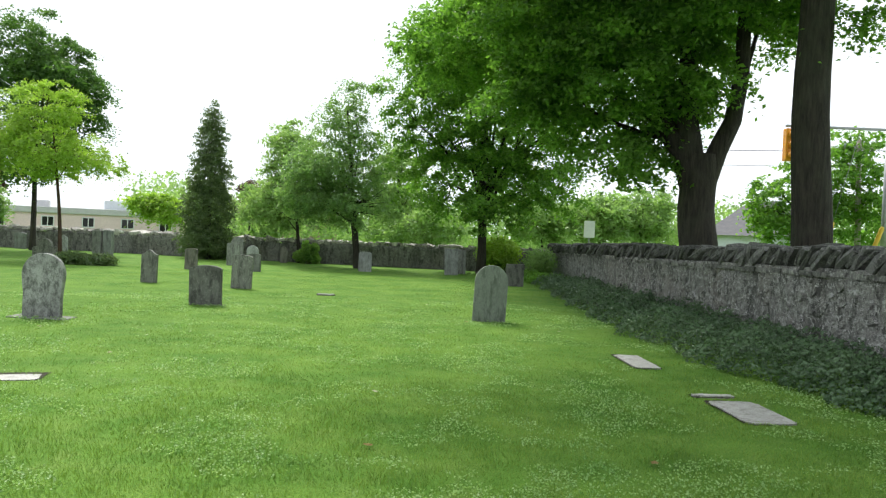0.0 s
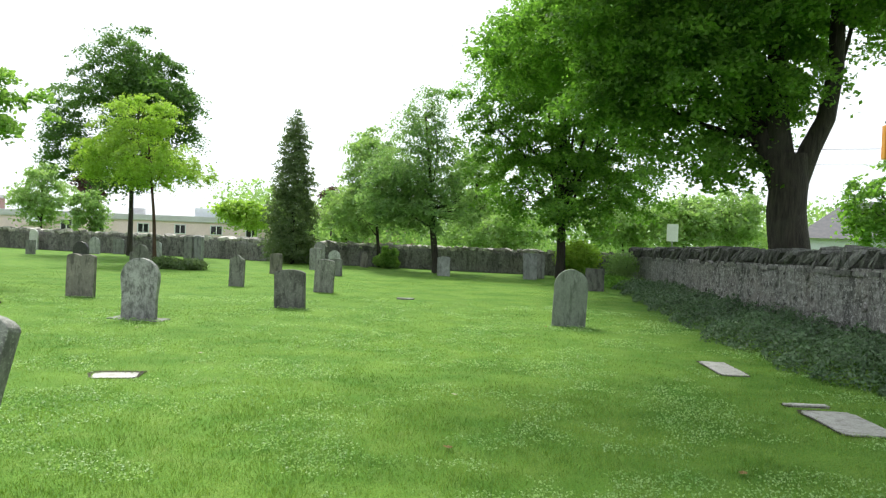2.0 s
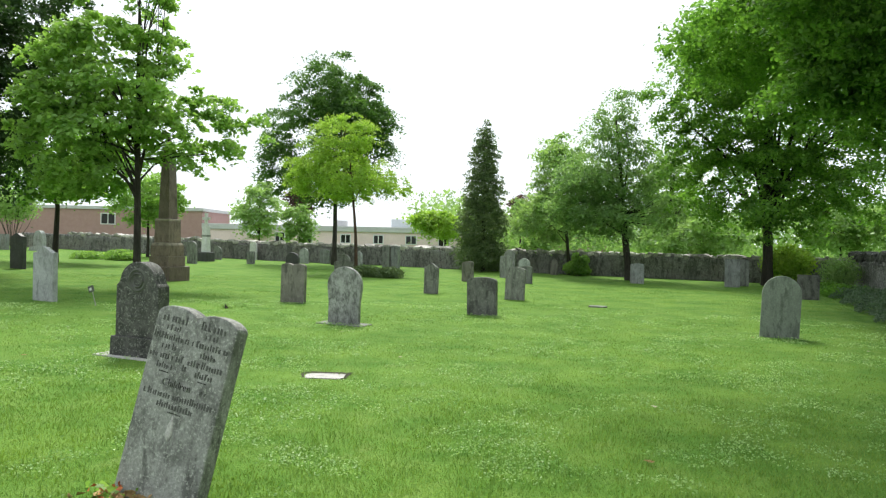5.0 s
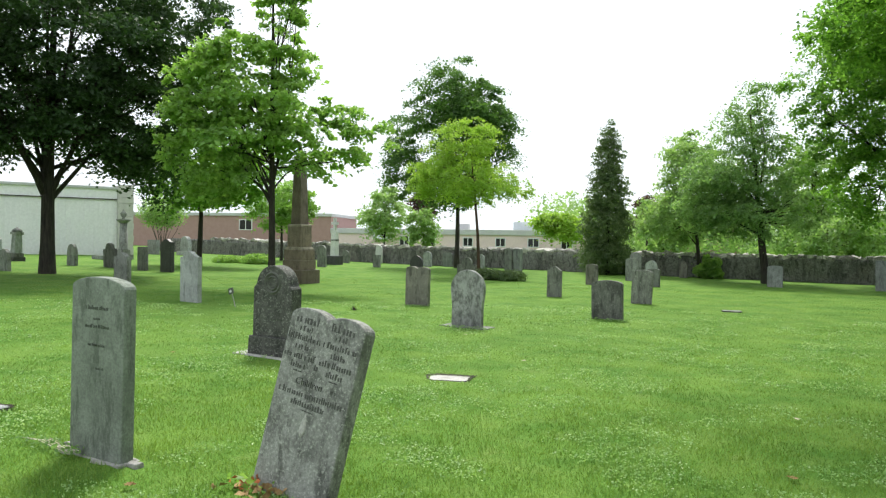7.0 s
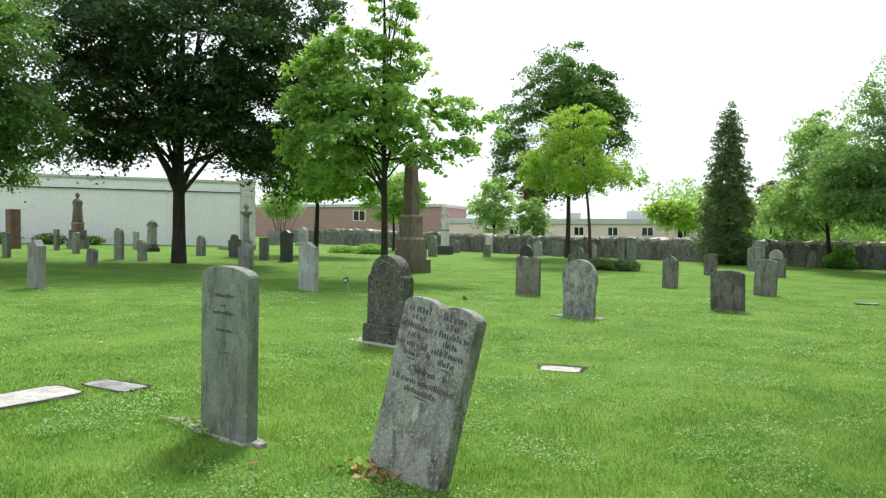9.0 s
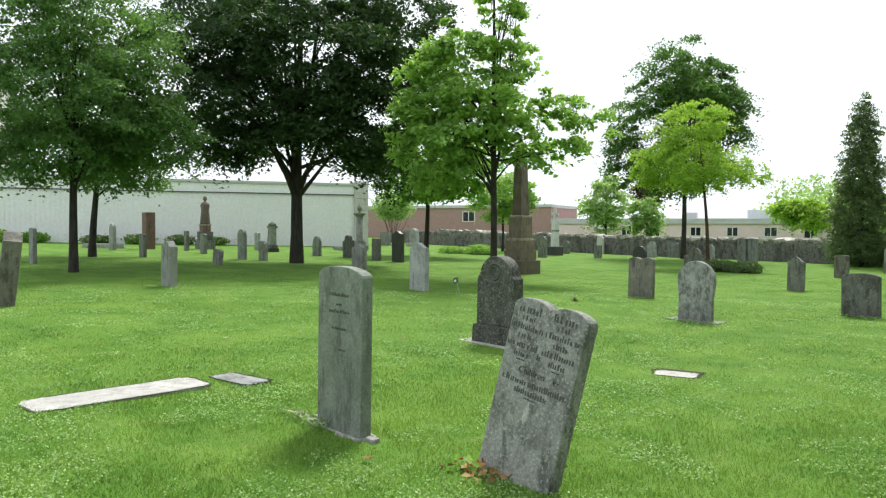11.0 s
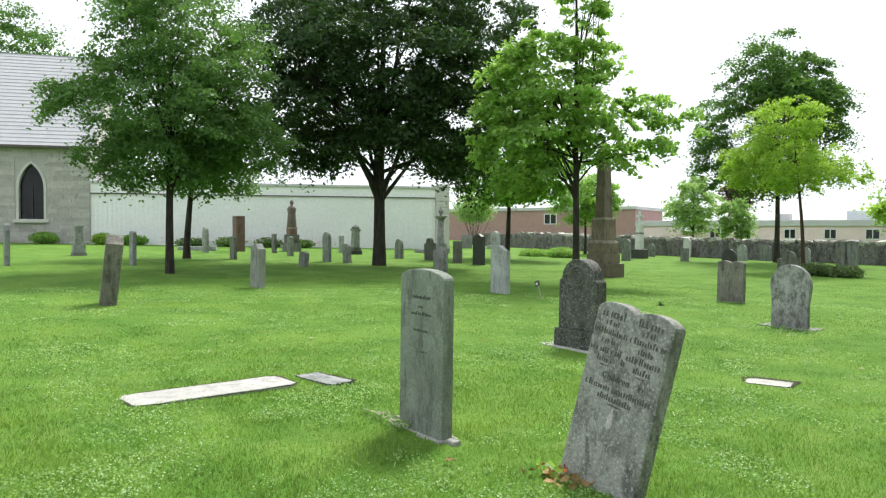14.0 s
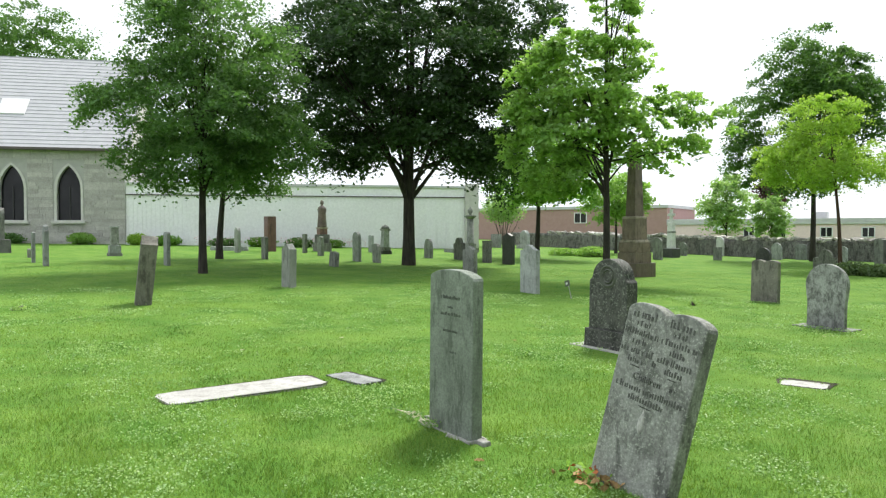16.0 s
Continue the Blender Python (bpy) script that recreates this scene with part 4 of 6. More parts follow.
headstone(0.40, 30.90, "flat", 0.56, 1.10, 0.14, "pale", "pale square-topped headstone before the boundary wall", (0, -1, 0))
headstone(0.75, 32.00, "camber", 0.56, 1.06, 0.14, "grey", "grey headstone standing behind a paler one")
headstone(0.95, 14.35, "round", 0.64, 1.10, 0.11, "green", "greenish-grey round-topped headstone near the wall", (0, 2, 0), None, None, 0)
headstone(2.50, 25.30, "flat", 0.62, 0.76, 0.14, "darkgrey", "low dark square headstone in the shade")
headstone(-13.95, 30.00, "flat", 0.34, 1.25, 0.3, "grey", "tall upright grey stone of a touching pair")
headstone(-13.55, 30.05, "camber", 0.32, 1.28, 0.3, "pale", "tall upright pale stone of a touching pair")
headstone(-19.40, 37.90, "round", 0.48, 0.82, 0.10, "pale", "pale round headstone against the boundary wall")
headstone(-22.20, 39.00, "camber", 0.62, 0.85, 0.12, "pale", "pale grey headstone against the boundary wall")
headstone(-9.55, 15.25, "double", 0.64, 0.94, 0.12, "tan", "tan double-arched headstone with dark streaks", (0, 1, 0))
headstone(-16.00, 29.90, "shouldered", 1.00, 0.82, 0.16, "darkgrey", "broad dark headstone with rounded centre and square shoulders")
headstone(-24.80, 30.30, "round", 0.54, 1.12, 0.14, "grey", "grey round-topped headstone near the obelisk")
headstone(-28.00, 36.50, "round", 0.52, 0.78, 0.12, "grey", "small grey round headstone near the wall")
headstone(-23.50, 33.40, "flat", 0.43, 0.68, 0.16, "grey", "small square grey headstone on the lawn")
headstone(-27.25, 39.00, "round", 0.50, 1.14, 0.12, "white", "pale white round-topped headstone against the wall")
headstone(-22.30, 35.60, "round", 0.80, 0.68, 0.18, "black", "dark low round-topped headstone")
headstone(-22.90, 37.80, "round", 0.60, 0.90, 0.12, "pale", "pale round headstone behind a dark one")
headstone(-13.45, 11.75, "peak", 0.58, 1.15, 0.12, "pale", "pale shouldered headstone with pointed top", (0, 0, 0), None, None, 0)
headstone(-23.60, 19.50, "peak", 0.62, 1.28, 0.16, "black", "tall dark headstone with scalloped top")
headstone(-24.90, 19.40, "flat", 0.46, 0.93, 0.16, "darkgrey", "dark square-topped headstone under the trees")
headstone(-41.0, 32.8, "flat", 0.85, 0.95, 0.3, "pale", "pale block monument by the boundary wall")
headstone(-39.2, 33.9, "gothic", 0.75, 1.25, 0.3, "pale", "pale pointed monument by the boundary wall", (0, 0, 0), (0.35, 0.25))
headstone(-27.15, 19.60, "shouldered", 0.68, 1.0, 0.18, "darkgrey", "dark headstone with rounded head and shoulders", (0, -3, 0))
headstone(-19.00, 14.10, "peak", 0.58, 0.92, 0.16, "grey", "grey pointed headstone behind a pale tablet")
headstone(-28.80, 19.00, "gothic", 0.56, 0.90, 0.14, "grey", "grey pointed-arch headstone before the hall")
headstone(-26.05, 14.70, "round", 0.48, 0.77, 0.14, "grey", "small tilted grey headstone", (0, -5, 0))
headstone(-34.80, 19.30, "camber", 0.36, 0.92, 0.14, "pale", "narrow pale headstone by the hall")
headstone(-27.00, 14.30, "round", 0.52, 1.20, 0.14, "pale", "tall narrow pale round-topped headstone", (0, -1, 0))
headstone(-24.15, 11.85, "camber", 0.48, 0.54, 0.16, "grey", "small tilted grey headstone in the grass", (0, 8, 0))
headstone(-34.60, 15.40, "flat", 0.32, 0.95, 0.14, "darkgrey", "narrow dark square-topped headstone")
headstone(-31.70, 14.90, "camber", 0.42, 0.90, 0.14, "grey", "narrow grey headstone before the hall")
headstone(-16.95, 7.10, "peak", 0.50, 1.06, 0.18, "grey", "grey headstone with scrolled top, dark to one side", (0, 2, 0))
headstone(-29.40, 11.30, "camber", 0.44, 0.93, 0.14, "grey", "narrow grey headstone under the trees")
headstone(-36.70, 14.40, "flat", 0.55, 1.80, 0.45, "red", "tall red-brown granite block marker")
headstone(-35.60, 12.30, "gothic", 0.50, 1.22, 0.16, "grey", "tall grey pointed headstone before the hall")
headstone(-26.25, 6.60, "camber", 0.46, 1.15, 0.12, "pale", "thin pale headstone seen nearly edge on", (0, 1, 0))
headstone(-26.90, 3.00, "shouldered", 0.42, 1.32, 0.14, "pale", "thin tall pale headstone with knobbed top")
headstone(-28.90, 2.85, "camber", 0.36, 1.05, 0.10, "pale", "thin pale headstone near the church")
headstone(-32.40, 3.05, "camber", 0.40, 0.34, 0.10, "darkgrey", "tiny dark headstone near the church")
headstone(-36.9, 2.3, "round", 0.70, 1.90, 0.5, "darkgrey", "large dark round-topped monument on stepped base", (0, 0, 0), (0.45, 0.55))
headstone(-14.75, 3.25, "peak", 0.54, 1.30, 0.29, "tan", "thick brownish headstone tilting, seen edge on", (-6, 9, -12))


def tall_tablet():
    """The greenish tablet with the white footing."""
    th = headstone(-4.72, 3.31, "camber", 0.57, 1.27, 0.10, "green", "tall thin greenish marble headstone with cambered top", (0, 1.0, 0))
    rows = [(0, 1.06, 0.25, 0.036), (0, 0.985, 0.07, 0.026), (0, 0.93, 0.26, 0.032), (0, 0.80, 0.19, 0.026), (0.04, 0.64, 0.09, 0.026)]
    inscription(th, rows, 0.10, M["faint"])
    rng = random.Random(8)
    foot = part("footing", box_bm(-0.02, 0.0, -0.08, 0.70, 0.19, 0.09, 0.02, 0.92, 0.02, rng), M["flat"], th, "broken pale mortar footing")
    for k in range(9):
        q = 2 * math.pi * k / 9 + rng.uniform(-0.2, 0.2)
        lump = box_bm(-0.03 + 0.40 * math.cos(q), 0.01 + 0.11 * math.sin(q), -0.03, rng.uniform(0.08, 0.17), rng.uniform(0.06, 0.10), rng.uniform(0.04, 0.062), 0.012, 0.8, 0.014, rng)
        part("mortar_lump", lump, M["flat"], foot)


tall_tablet()


def leaning_tablet():
    """The leaning tablet with two lobes for two children."""
    th = thing("headstone", -3.13, 3.50, terrain(-3.1, 3.5), "leaning grey marble headstone with two-lobed top and carved lettering", "headstone", "headstones", rx=-9, ry=9, rz=-2)
    w, h, t = 0.60, 1.14, 0.11
    part("tablet", extruded_bm([(x, z - 0.18) for x, z in outline("double", w, h + 0.18)], t, 0.014), M["lichened"], th)
    rows = []
    for c in (-0.146, 0.146):
        rows += [(c, 1.07, 0.20, 0.058), (c, 1.012, 0.11, 0.040), (c, 0.957, 0.275, 0.046), (c, 0.90, 0.12, 0.044), (c, 0.843, 0.275, 0.048), (c, 0.785, 0.13, 0.044), (c, 0.745, 0.07, 0.008)]
    rows += [(0, 0.622, 0.52, 0.048), (0, 0.565, 0.28, 0.044), (0.17, 0.69, 0.05, 0.03), (0, 0.525, 0.10, 0.008), (0.0, 0.80, 0.04, 0.045)]
    inscription(th, rows, t, M["letter"])
    cu = bpy.data.curves.new("word", "FONT")
    cu.body, cu.size, cu.extrude, cu.align_x, cu.align_y = "Children", 0.062, 0.003, "CENTER", "CENTER"
    cu.offset = -0.0012
    tmp = new("word", cu)
    bpy.context.view_layer.update()
    me = bpy.data.meshes.new_from_object(tmp)
    bpy.data.objects.remove(tmp)
    me.materials.append(M["letter"])
    word = new("word", me)
    word.parent = th
    word.matrix_basis = pose(-0.03, -t / 2 - 0.002, 0.687, 90, 0, 0)
    tagged(word, "carved word Children")
    b = lathe_bm([(0.004, 0.36), (0.016, 0.38), (0.026, 0.41), (0.022, 0.45), (0.008, 0.49), (0.003, 0.515)], 12)
    for v in b.verts:
        v.co.y = v.co.y * 0.3 - t / 2
    part("emblem", b, M["flat"], th, "small pale carved drop-shaped emblem")


leaning_tablet()


def ogee_stone():
    """The dark stone with the carved wreath and its plinth."""
    th = headstone(-6.85, 7.39, "ogee", 0.66, 1.20, 0.20, "sooty", "dark weathered headstone with ogee shoulders and carved wreath on plinth", (0, 1.0, 0), (0.10, 0.26), None, 0)
    part("footing", box_bm(-0.06, 0, -0.08, 1.02, 0.46, 0.10, 0.015), M["flat"], th, "pale flat footing slab")
    b = bmesh.new()
    for r, wd in ((0.13, 0.022), (0.085, 0.014)):
        n = 28
        ring = []
        for k in range(n):
            q = 2 * math.pi * k / n
            for rr, yy in ((r - wd, -0.1), (r, -0.118), (r + wd, -0.1)):
                ring.append(b.verts.new((rr * math.cos(q), yy, 0.97 + rr * math.sin(q))))
        for k in range(n):
            for s in (0, 1):
                a, c = k * 3 + s, ((k + 1) % n) * 3 + s
                b.faces.new((ring[a], ring[a + 1], ring[c + 1], ring[c]))
    bmesh.ops.recalc_face_normals(b, faces=b.faces[:])
    part("wreath", b, M["carved"], th, "carved round wreath")
    inscription(th, [(0, 0.74, 0.36, 0.035), (0, 0.66, 0.44, 0.04), (0, 0.58, 0.30, 0.03), (0, 0.50, 0.40, 0.03)], 0.20, M["carved"])


ogee_stone()


# ---- tall monuments ----
def obelisk():
    x, y = -16.75, 19.25
    th = thing("obelisk", x, y, terrain(x, y), "tall brown granite obelisk on stepped plinth with cream bands", "monument")
    part("base", box_bm(0, 0, -0.15, 0.98, 0.98, 0.60, 0.02), M["brown"], th, "dark brown granite base block")
    part("step", box_bm(0, 0, 0.45, 0.78, 0.78, 0.33, 0.015), M["brown"], th)
    part("plinth", box_bm(0, 0, 0.78, 0.73, 0.73, 0.34, 0.02), M["brown"], th)
    part("moulding", box_bm(0, 0, 1.12, 0.73, 0.73, 0.10, 0.03, 0.84), M["cream"], th, "cream sloping moulding")
    part("die", box_bm(0, 0, 1.22, 0.58, 0.58, 0.68, 0.015, 0.97), M["brown"], th)
    part("moulding", box_bm(0, 0, 1.90, 0.60, 0.60, 0.08, 0.025, 0.9), M["cream"], th)
    part("shaft", box_bm(0, 0, 1.98, 0.42, 0.42, 2.0, 0.01, 0.72), M["brown"], th, "tapering brown granite shaft")
    part("capital", box_bm(0, 0, 3.98, 0.40, 0.40, 0.14, 0.03), M["cream"], th)
    part("cap", box_bm(0, 0, 4.12, 0.26, 0.26, 0.55, 0.01, 0.15), M["brown"], th)


obelisk()


def white_cross():
    x, y = -26.5, 33.5
    th = thing("cross_monument", x, y, terrain(x, y), "white marble cross on tapered shaft and black base", "monument")
    part("base", box_bm(0, 0, -0.1, 0.68, 0.68, 0.6, 0.02), M["black"], th, "black granite base block")
    part("shaft", box_bm(0, 0, 0.5, 0.36, 0.36, 1.45, 0.015, 0.8), M["white"], th)
    part("band", box_bm(0, 0, 1.35, 0.36, 0.36, 0.10, 0.02), M["grey"], th)
    part("cross", extruded_bm([(0.07, 1.93), (0.07, 2.28), (0.22, 2.28), (0.22, 2.42), (0.07, 2.42), (0.07, 2.66), (-0.07, 2.66), (-0.07, 2.42), (-0.22, 2.42), (-0.22, 2.28), (-0.07, 2.28), (-0.07, 1.93)], 0.14, 0.01), M["white"], th)


white_cross()


def column_monument():
    x, y = -34.0, 25.3
    th = thing("column_monument", x, y, terrain(x, y), "grey stone column monument with urn on moulded base", "monument")
    part("base", box_bm(0, 0, -0.1, 0.72, 0.72, 0.35, 0.02), M["grey"], th)
    part("die", box_bm(0, 0, 0.25, 0.50, 0.50, 0.25, 0.02), M["grey"], th)
    part("shaft", lathe_bm([(0.26, 0.5), (0.24, 0.56), (0.22, 0.6), (0.18, 1.9)], 20), M["grey"], th)
    part("capital", lathe_bm([(0.19, 1.9), (0.23, 1.95), (0.36, 2.05), (0.36, 2.1), (0.2, 2.12)], 20), M["grey"], th)
    part("urn", lathe_bm([(0.10, 2.12), (0.06, 2.18), (0.15, 2.32), (0.16, 2.42), (0.08, 2.5), (0.05, 2.56), (0.02, 2.62)], 16), M["grey"], th)


column_monument()


def urn_monument():
    x, y = -32.85, 19.0
    th = thing("urn_monument", x, y, terrain(x, y), "weathered pale pedestal with draped top and dark base, tilting", "monument", ry=3)
    part("base", box_bm(0, 0, -0.1, 0.54, 0.54, 0.3, 0.02), M["black"], th)
    part("step", box_bm(0, 0, 0.2, 0.45, 0.45, 0.16, 0.02), M["darkgrey"], th)
    part("pedestal", box_bm(0, 0, 0.36, 0.35, 0.35, 0.82, 0.02, 0.86), M["pale"], th)
    part("cap", box_bm(0, 0, 1.18, 0.40, 0.40, 0.12, 0.03), M["grey"], th)
    part("urn", lathe_bm([(0.2, 1.3), (0.22, 1.34), (0.16, 1.42), (0.06, 1.47), (0.03, 1.5)], 16), M["grey"], th)


urn_monument()


def statue_monument():
    x, y = -36.4, 17.2
    th = thing("statue_monument", x, y, terrain(x, y), "stepped stone pedestal with red-brown die for a statue", "monument")
    part("base", box_bm(0, 0, -0.1, 0.76, 0.76, 0.55, 0.03), M["darkgrey"], th)
    part("step", box_bm(0, 0, 0.45, 0.61, 0.61, 0.45, 0.03), M["darkgrey"], th)
    part("die", box_bm(0, 0, 0.9, 0.43, 0.43, 0.30, 0.02), M["red"], th, "red-brown granite die")
    part("cap", box_bm(0, 0, 1.2, 0.48, 0.48, 0.08, 0.02), M["cream"], th)
    b = lathe_bm([(0.26, 0.0), (0.25, 0.1), (0.22, 0.5), (0.20, 0.75), (0.24, 0.95), (0.19, 1.08), (0.07, 1.15), (0.06, 1.2), (0.10, 1.27), (0.10, 1.36), (0.05, 1.43), (0.02, 1.45)], 20)
    st = part("statue", b, M["brown"])
    st.matrix_basis = pose(x, y, terrain(x, y) + 1.28)
    tagged(st, "weathered brown robed stone statue on a pedestal", "statue")


statue_monument()


def pedestal_monument():
    x, y = -33.2, 6.25
    th = thing("pedestal_monument", x, y, terrain(x, y), "grey square pedestal stone on a stepped base", "monument")
    part("base", box_bm(0, 0, -0.1, 0.52, 0.52, 0.22, 0.02), M["grey"], th)
    part("step", box_bm(0, 0, 0.12, 0.44, 0.44, 0.32, 0.02), M["pale"], th)
    part("shaft", box_bm(0, 0, 0.44, 0.30, 0.30, 0.72, 0.015, 0.92), M["grey"], th)
    part("cap", box_bm(0, 0, 1.16, 0.34, 0.34, 0.07, 0.02), M["pale"], th)


pedestal_monument()


# ---- flat markers ----
def flat_marker(x, y, w, d, rz, mat, label, h=0.035, tilt=(0, 0), category="grave slab", soil=0.045):
    th = thing("grave_slab", x, y, terrain(x, y), label, category, "flat grave slabs", rz=rz, rx=tilt[0], ry=tilt[1])
    rng = random.Random(int(abs(x * 100)))
    n = 64
    b = bmesh.new()
    lo, hi, inner, outer, rim = [], [], [], [], bmesh.new()
    for k in range(n):
        q = 2 * math.pi * (k + 0.5) / n
        sx, sy = math.copysign(abs(math.cos(q)) ** 0.22, math.cos(q)), math.copysign(abs(math.sin(q)) ** 0.22, math.sin(q))
        g = rng.uniform(-0.022, 0.004)
        px, py = sx * (w / 2 + g), sy * (d / 2 + g)
        lo.append(b.verts.new((px, py, -0.05)))
        hi.append(b.verts.new((px * 0.99, py * 0.99, h + rng.uniform(-0.003, 0.002))))
        wide = rng.uniform(0.0, 0.012) + soil * (0.5 + 0.5 * (sy if w > 0.8 * d else -sx)) * rng.uniform(0.4, 1.0)
        inner.append(rim.verts.new((px * 0.97, py * 0.97, 0.004)))
        outer.append(rim.verts.new((px + sx * wide, py + sy * wide, 0.014)))
    b.faces.new(hi)
    for k in range(n):
        b.faces.new((lo[k], lo[(k + 1) % n], hi[(k + 1) % n], hi[k]))
        rim.faces.new((inner[k], inner[(k + 1) % n], outer[(k + 1) % n], outer[k]))
    bmesh.ops.recalc_face_normals(b, faces=b.faces[:])
    bmesh.ops.recalc_face_normals(rim, faces=rim.faces[:])
    part("slab", b, M[mat], th)
    part("soil_edge", rim, M["soil"], th, "bare soil edge")
    return th


flat_marker(-6.92, 2.42, 0.54, 1.58, 2, "flat", "long flat white marble ledger slab set in the grass", 0.018)
flat_marker(-6.86, 3.56, 0.66, 0.30, 8, "pale", "small flat grey-pink marker set in the grass", 0.016)
flat_marker(-4.24, 7.42, 0.46, 0.32, 20, "flat", "small flat pale marker sunk in a soil-edged hole", 0.012, soil=0.11)
flat_marker(2.74, 10.2, 0.38, 1.08, 3, "flat", "long flat pale marker set in the grass", 0.016)
flat_marker(3.12, 7.32, 0.52, 0.95, 4, "flat", "large flat pale marble marker set in the grass", 0.018)
flat_marker(3.00, 8.02, 0.46, 0.10, 6, "flat", "broken pale edge stone beside a flat marker", 0.03)
flat_marker(-2.9, 18.75, 0.44, 0.30, 10, "grey", "small flat grey marker sunk in the lawn", 0.03)
flat_marker(-33.9, 24.2, 1.6, 0.6, 0, "pale", "low pale slab near the column monument", 0.2)
flat_marker(-38.0, 12.7, 1.9, 0.7, 65, "pale", "low pale stone bench slab before the hall", 0.2)


# ---- trees ----
# Its coarse top spread lies out of view, added to shade lawn and wall.
tree("maple_tree", "old broad maple with dark forked trunk outside the wall", 6.35, 18.4, 0.50,
     [(-1.9, 0.5, 5.7, 2.9, 1.5), (0.0, 0.2, 7.3, 3.0, 1.2), (-3.4, 0.8, 7.2, 2.3, 1.4), (1.0, -0.2, 7.7, 1.7, 0.8), (-1.9, 0.5, 3.9, 1.5, 0.7), (-4.2, 0.9, 5.7, 1.3, 1.1), (-0.4, 0.3, 5.0, 0.8, 0.9), (-1.0, 0.6, 8.9, 3.8, 0.9), (-5.3, 6.4, 8.4, 2.7, 1.4), (-3.4, 4.4, 8.6, 2.7, 1.3), (-4.9, 10.6, 8.6, 2.9, 1.4)],
     160000, 0.125, M["maple"], M["bark"], 11, 1000, 0.42, 0, 0.6,
     shade_canopy=([(-1.5, -1.0, 10.6, 6.0, 1.8), (0.2, -4.0, 10.2, 4.6, 1.5), (-5.0, -3.6, 11.6, 5.0, 1.5), (-7.4, -5.6, 11.6, 3.5, 1.2), (-5.6, 2.4, 10.8, 2.3, 0.9)], 38000, 0.25), follow=0.0, trunk_to=4.0, taper=0.22, tilt=-1.2,
     forks=[([(-0.08, 0, 3.0), (-0.35, 0.08, 3.9), (-0.85, 0.25, 4.7), (-1.1, 0.32, 5.6), (-1.6, 0.5, 7.4)], 0.36, 0.14),
            ([(0.12, 0, 3.1), (0.40, -0.12, 4.0), (0.70, -0.24, 4.7), (0.86, -0.33, 5.8), (0.9, -0.35, 8.0)], 0.27, 0.15),
            ([(-0.15, 0, 3.4), (-0.3, 0.0, 4.6), (-0.35, 0.0, 6.0), (-0.3, 0.0, 8.0)], 0.32, 0.16),
            ([(-0.85, 0.25, 4.7), (-1.7, 0.4, 5.2), (-2.9, 0.6, 5.8)], 0.13, 0.03),
            ([(-0.6, 0.1, 4.3), (-1.4, 0.5, 4.5), (-2.3, 0.8, 4.9), (-3.3, 0.9, 5.7)], 0.10, 0.02), ([(0.76, -0.26, 5.1), (1.1, -0.3, 6.4), (1.4, -0.3, 7.6)], 0.08, 0.03)])
# Two maples out of view, added to block eastern sky light on the stones.
for ty, seed in ((4.2, 25), (-7.0, 26)):
    tree("maple_tree", "unseen broad maple added outside the wall to dim the east sky", 10.4, ty, 0.45,
         [(-0.5, 0.0, 9.5, 4.6, 2.6), (-1.2, 0.0, 6.4, 4.0, 2.4), (0.6, -0.5, 4.4, 3.0, 1.4)],
         9000, 0.42, M["maple"], M["bark"], seed, 260, 0.8, 12, 0.5, follow=0.2)
tree("maple_tree", "tall maple with straight dark trunk outside the wall", 7.78, 15.65, 0.44,
     [(1.0, -0.1, 6.6, 0.7, 0.6), (0.35, 0.2, 8.6, 2.6, 1.2), (-0.6, 0.3, 9.0, 2.4, 1.2)],
     22000, 0.12, M["maple"], M["bark"], 12, 240, 0.42, 10, 0.8, follow=0.0, taper=0.35, tilt=-1.3)
tree("maple_tree", "full round maple with low dark skirt near the wall corner", 1.75, 33.2, 0.22,
     [(-0.4, 0.0, 3.9, 3.9, 2.2), (-2.5, 0.0, 6.3, 2.6, 2.1), (1.1, 0.0, 7.2, 3.9, 3.1), (-2.1, 0.0, 9.2, 2.4, 2.1), (0.2, 0.0, 11.2, 3.6, 2.1), (2.7, -0.2, 4.0, 1.9, 1.6), (-4.2, 0.0, 7.8, 1.1, 1.0)],
     80000, 0.15, M["maple"], M["bark"], 13, 620, 0.48, 20, 0.3)
tree("linden_tree", "conical grey-green linden with leaning trunk", -3.8, 33.2, 0.17,
     [(-0.7, 0, 7.2, 0.9, 1.8), (-1.0, 0, 4.7, 2.3, 2.2), (-0.3, 0, 2.9, 2.5, 1.1), (-1.9, -0.2, 3.6, 1.9, 1.7)],
     42000, 0.11, M["linden"], M["bark"], 14, 380, 0.4, 14, 0.3, (-0.1, 0))
tree("linden_tree", "slim pale-green linden before the boundary wall", -7.0, 36.3, 0.10,
     [(-0.7, 0, 4.9, 1.3, 2.1), (-1.2, 0, 2.7, 1.7, 1.3)], 13000, 0.15, M["pale_leaf"], M["bark"], 15, 180, 0.4, 8, 0.3)
tree("cypress_tree", "narrow dark pointed cypress before the boundary wall", -11.5, 36.4, 0.12,
     [(-0.1, 0, 0.9, 1.5, 1.0), (-0.1, 0, 2.5, 1.4, 1.6), (0, 0, 4.2, 1.1, 1.6), (0, 0, 5.6, 0.78, 1.3), (0.03, 0, 6.5, 0.5, 1.0), (0.05, 0, 7.3, 0.22, 0.6)],
     46000, 0.09, M["cypress"], M["bark"], 16, 2600, 0.15, 6, 0.1, droop=-0.9, loose=3.0)
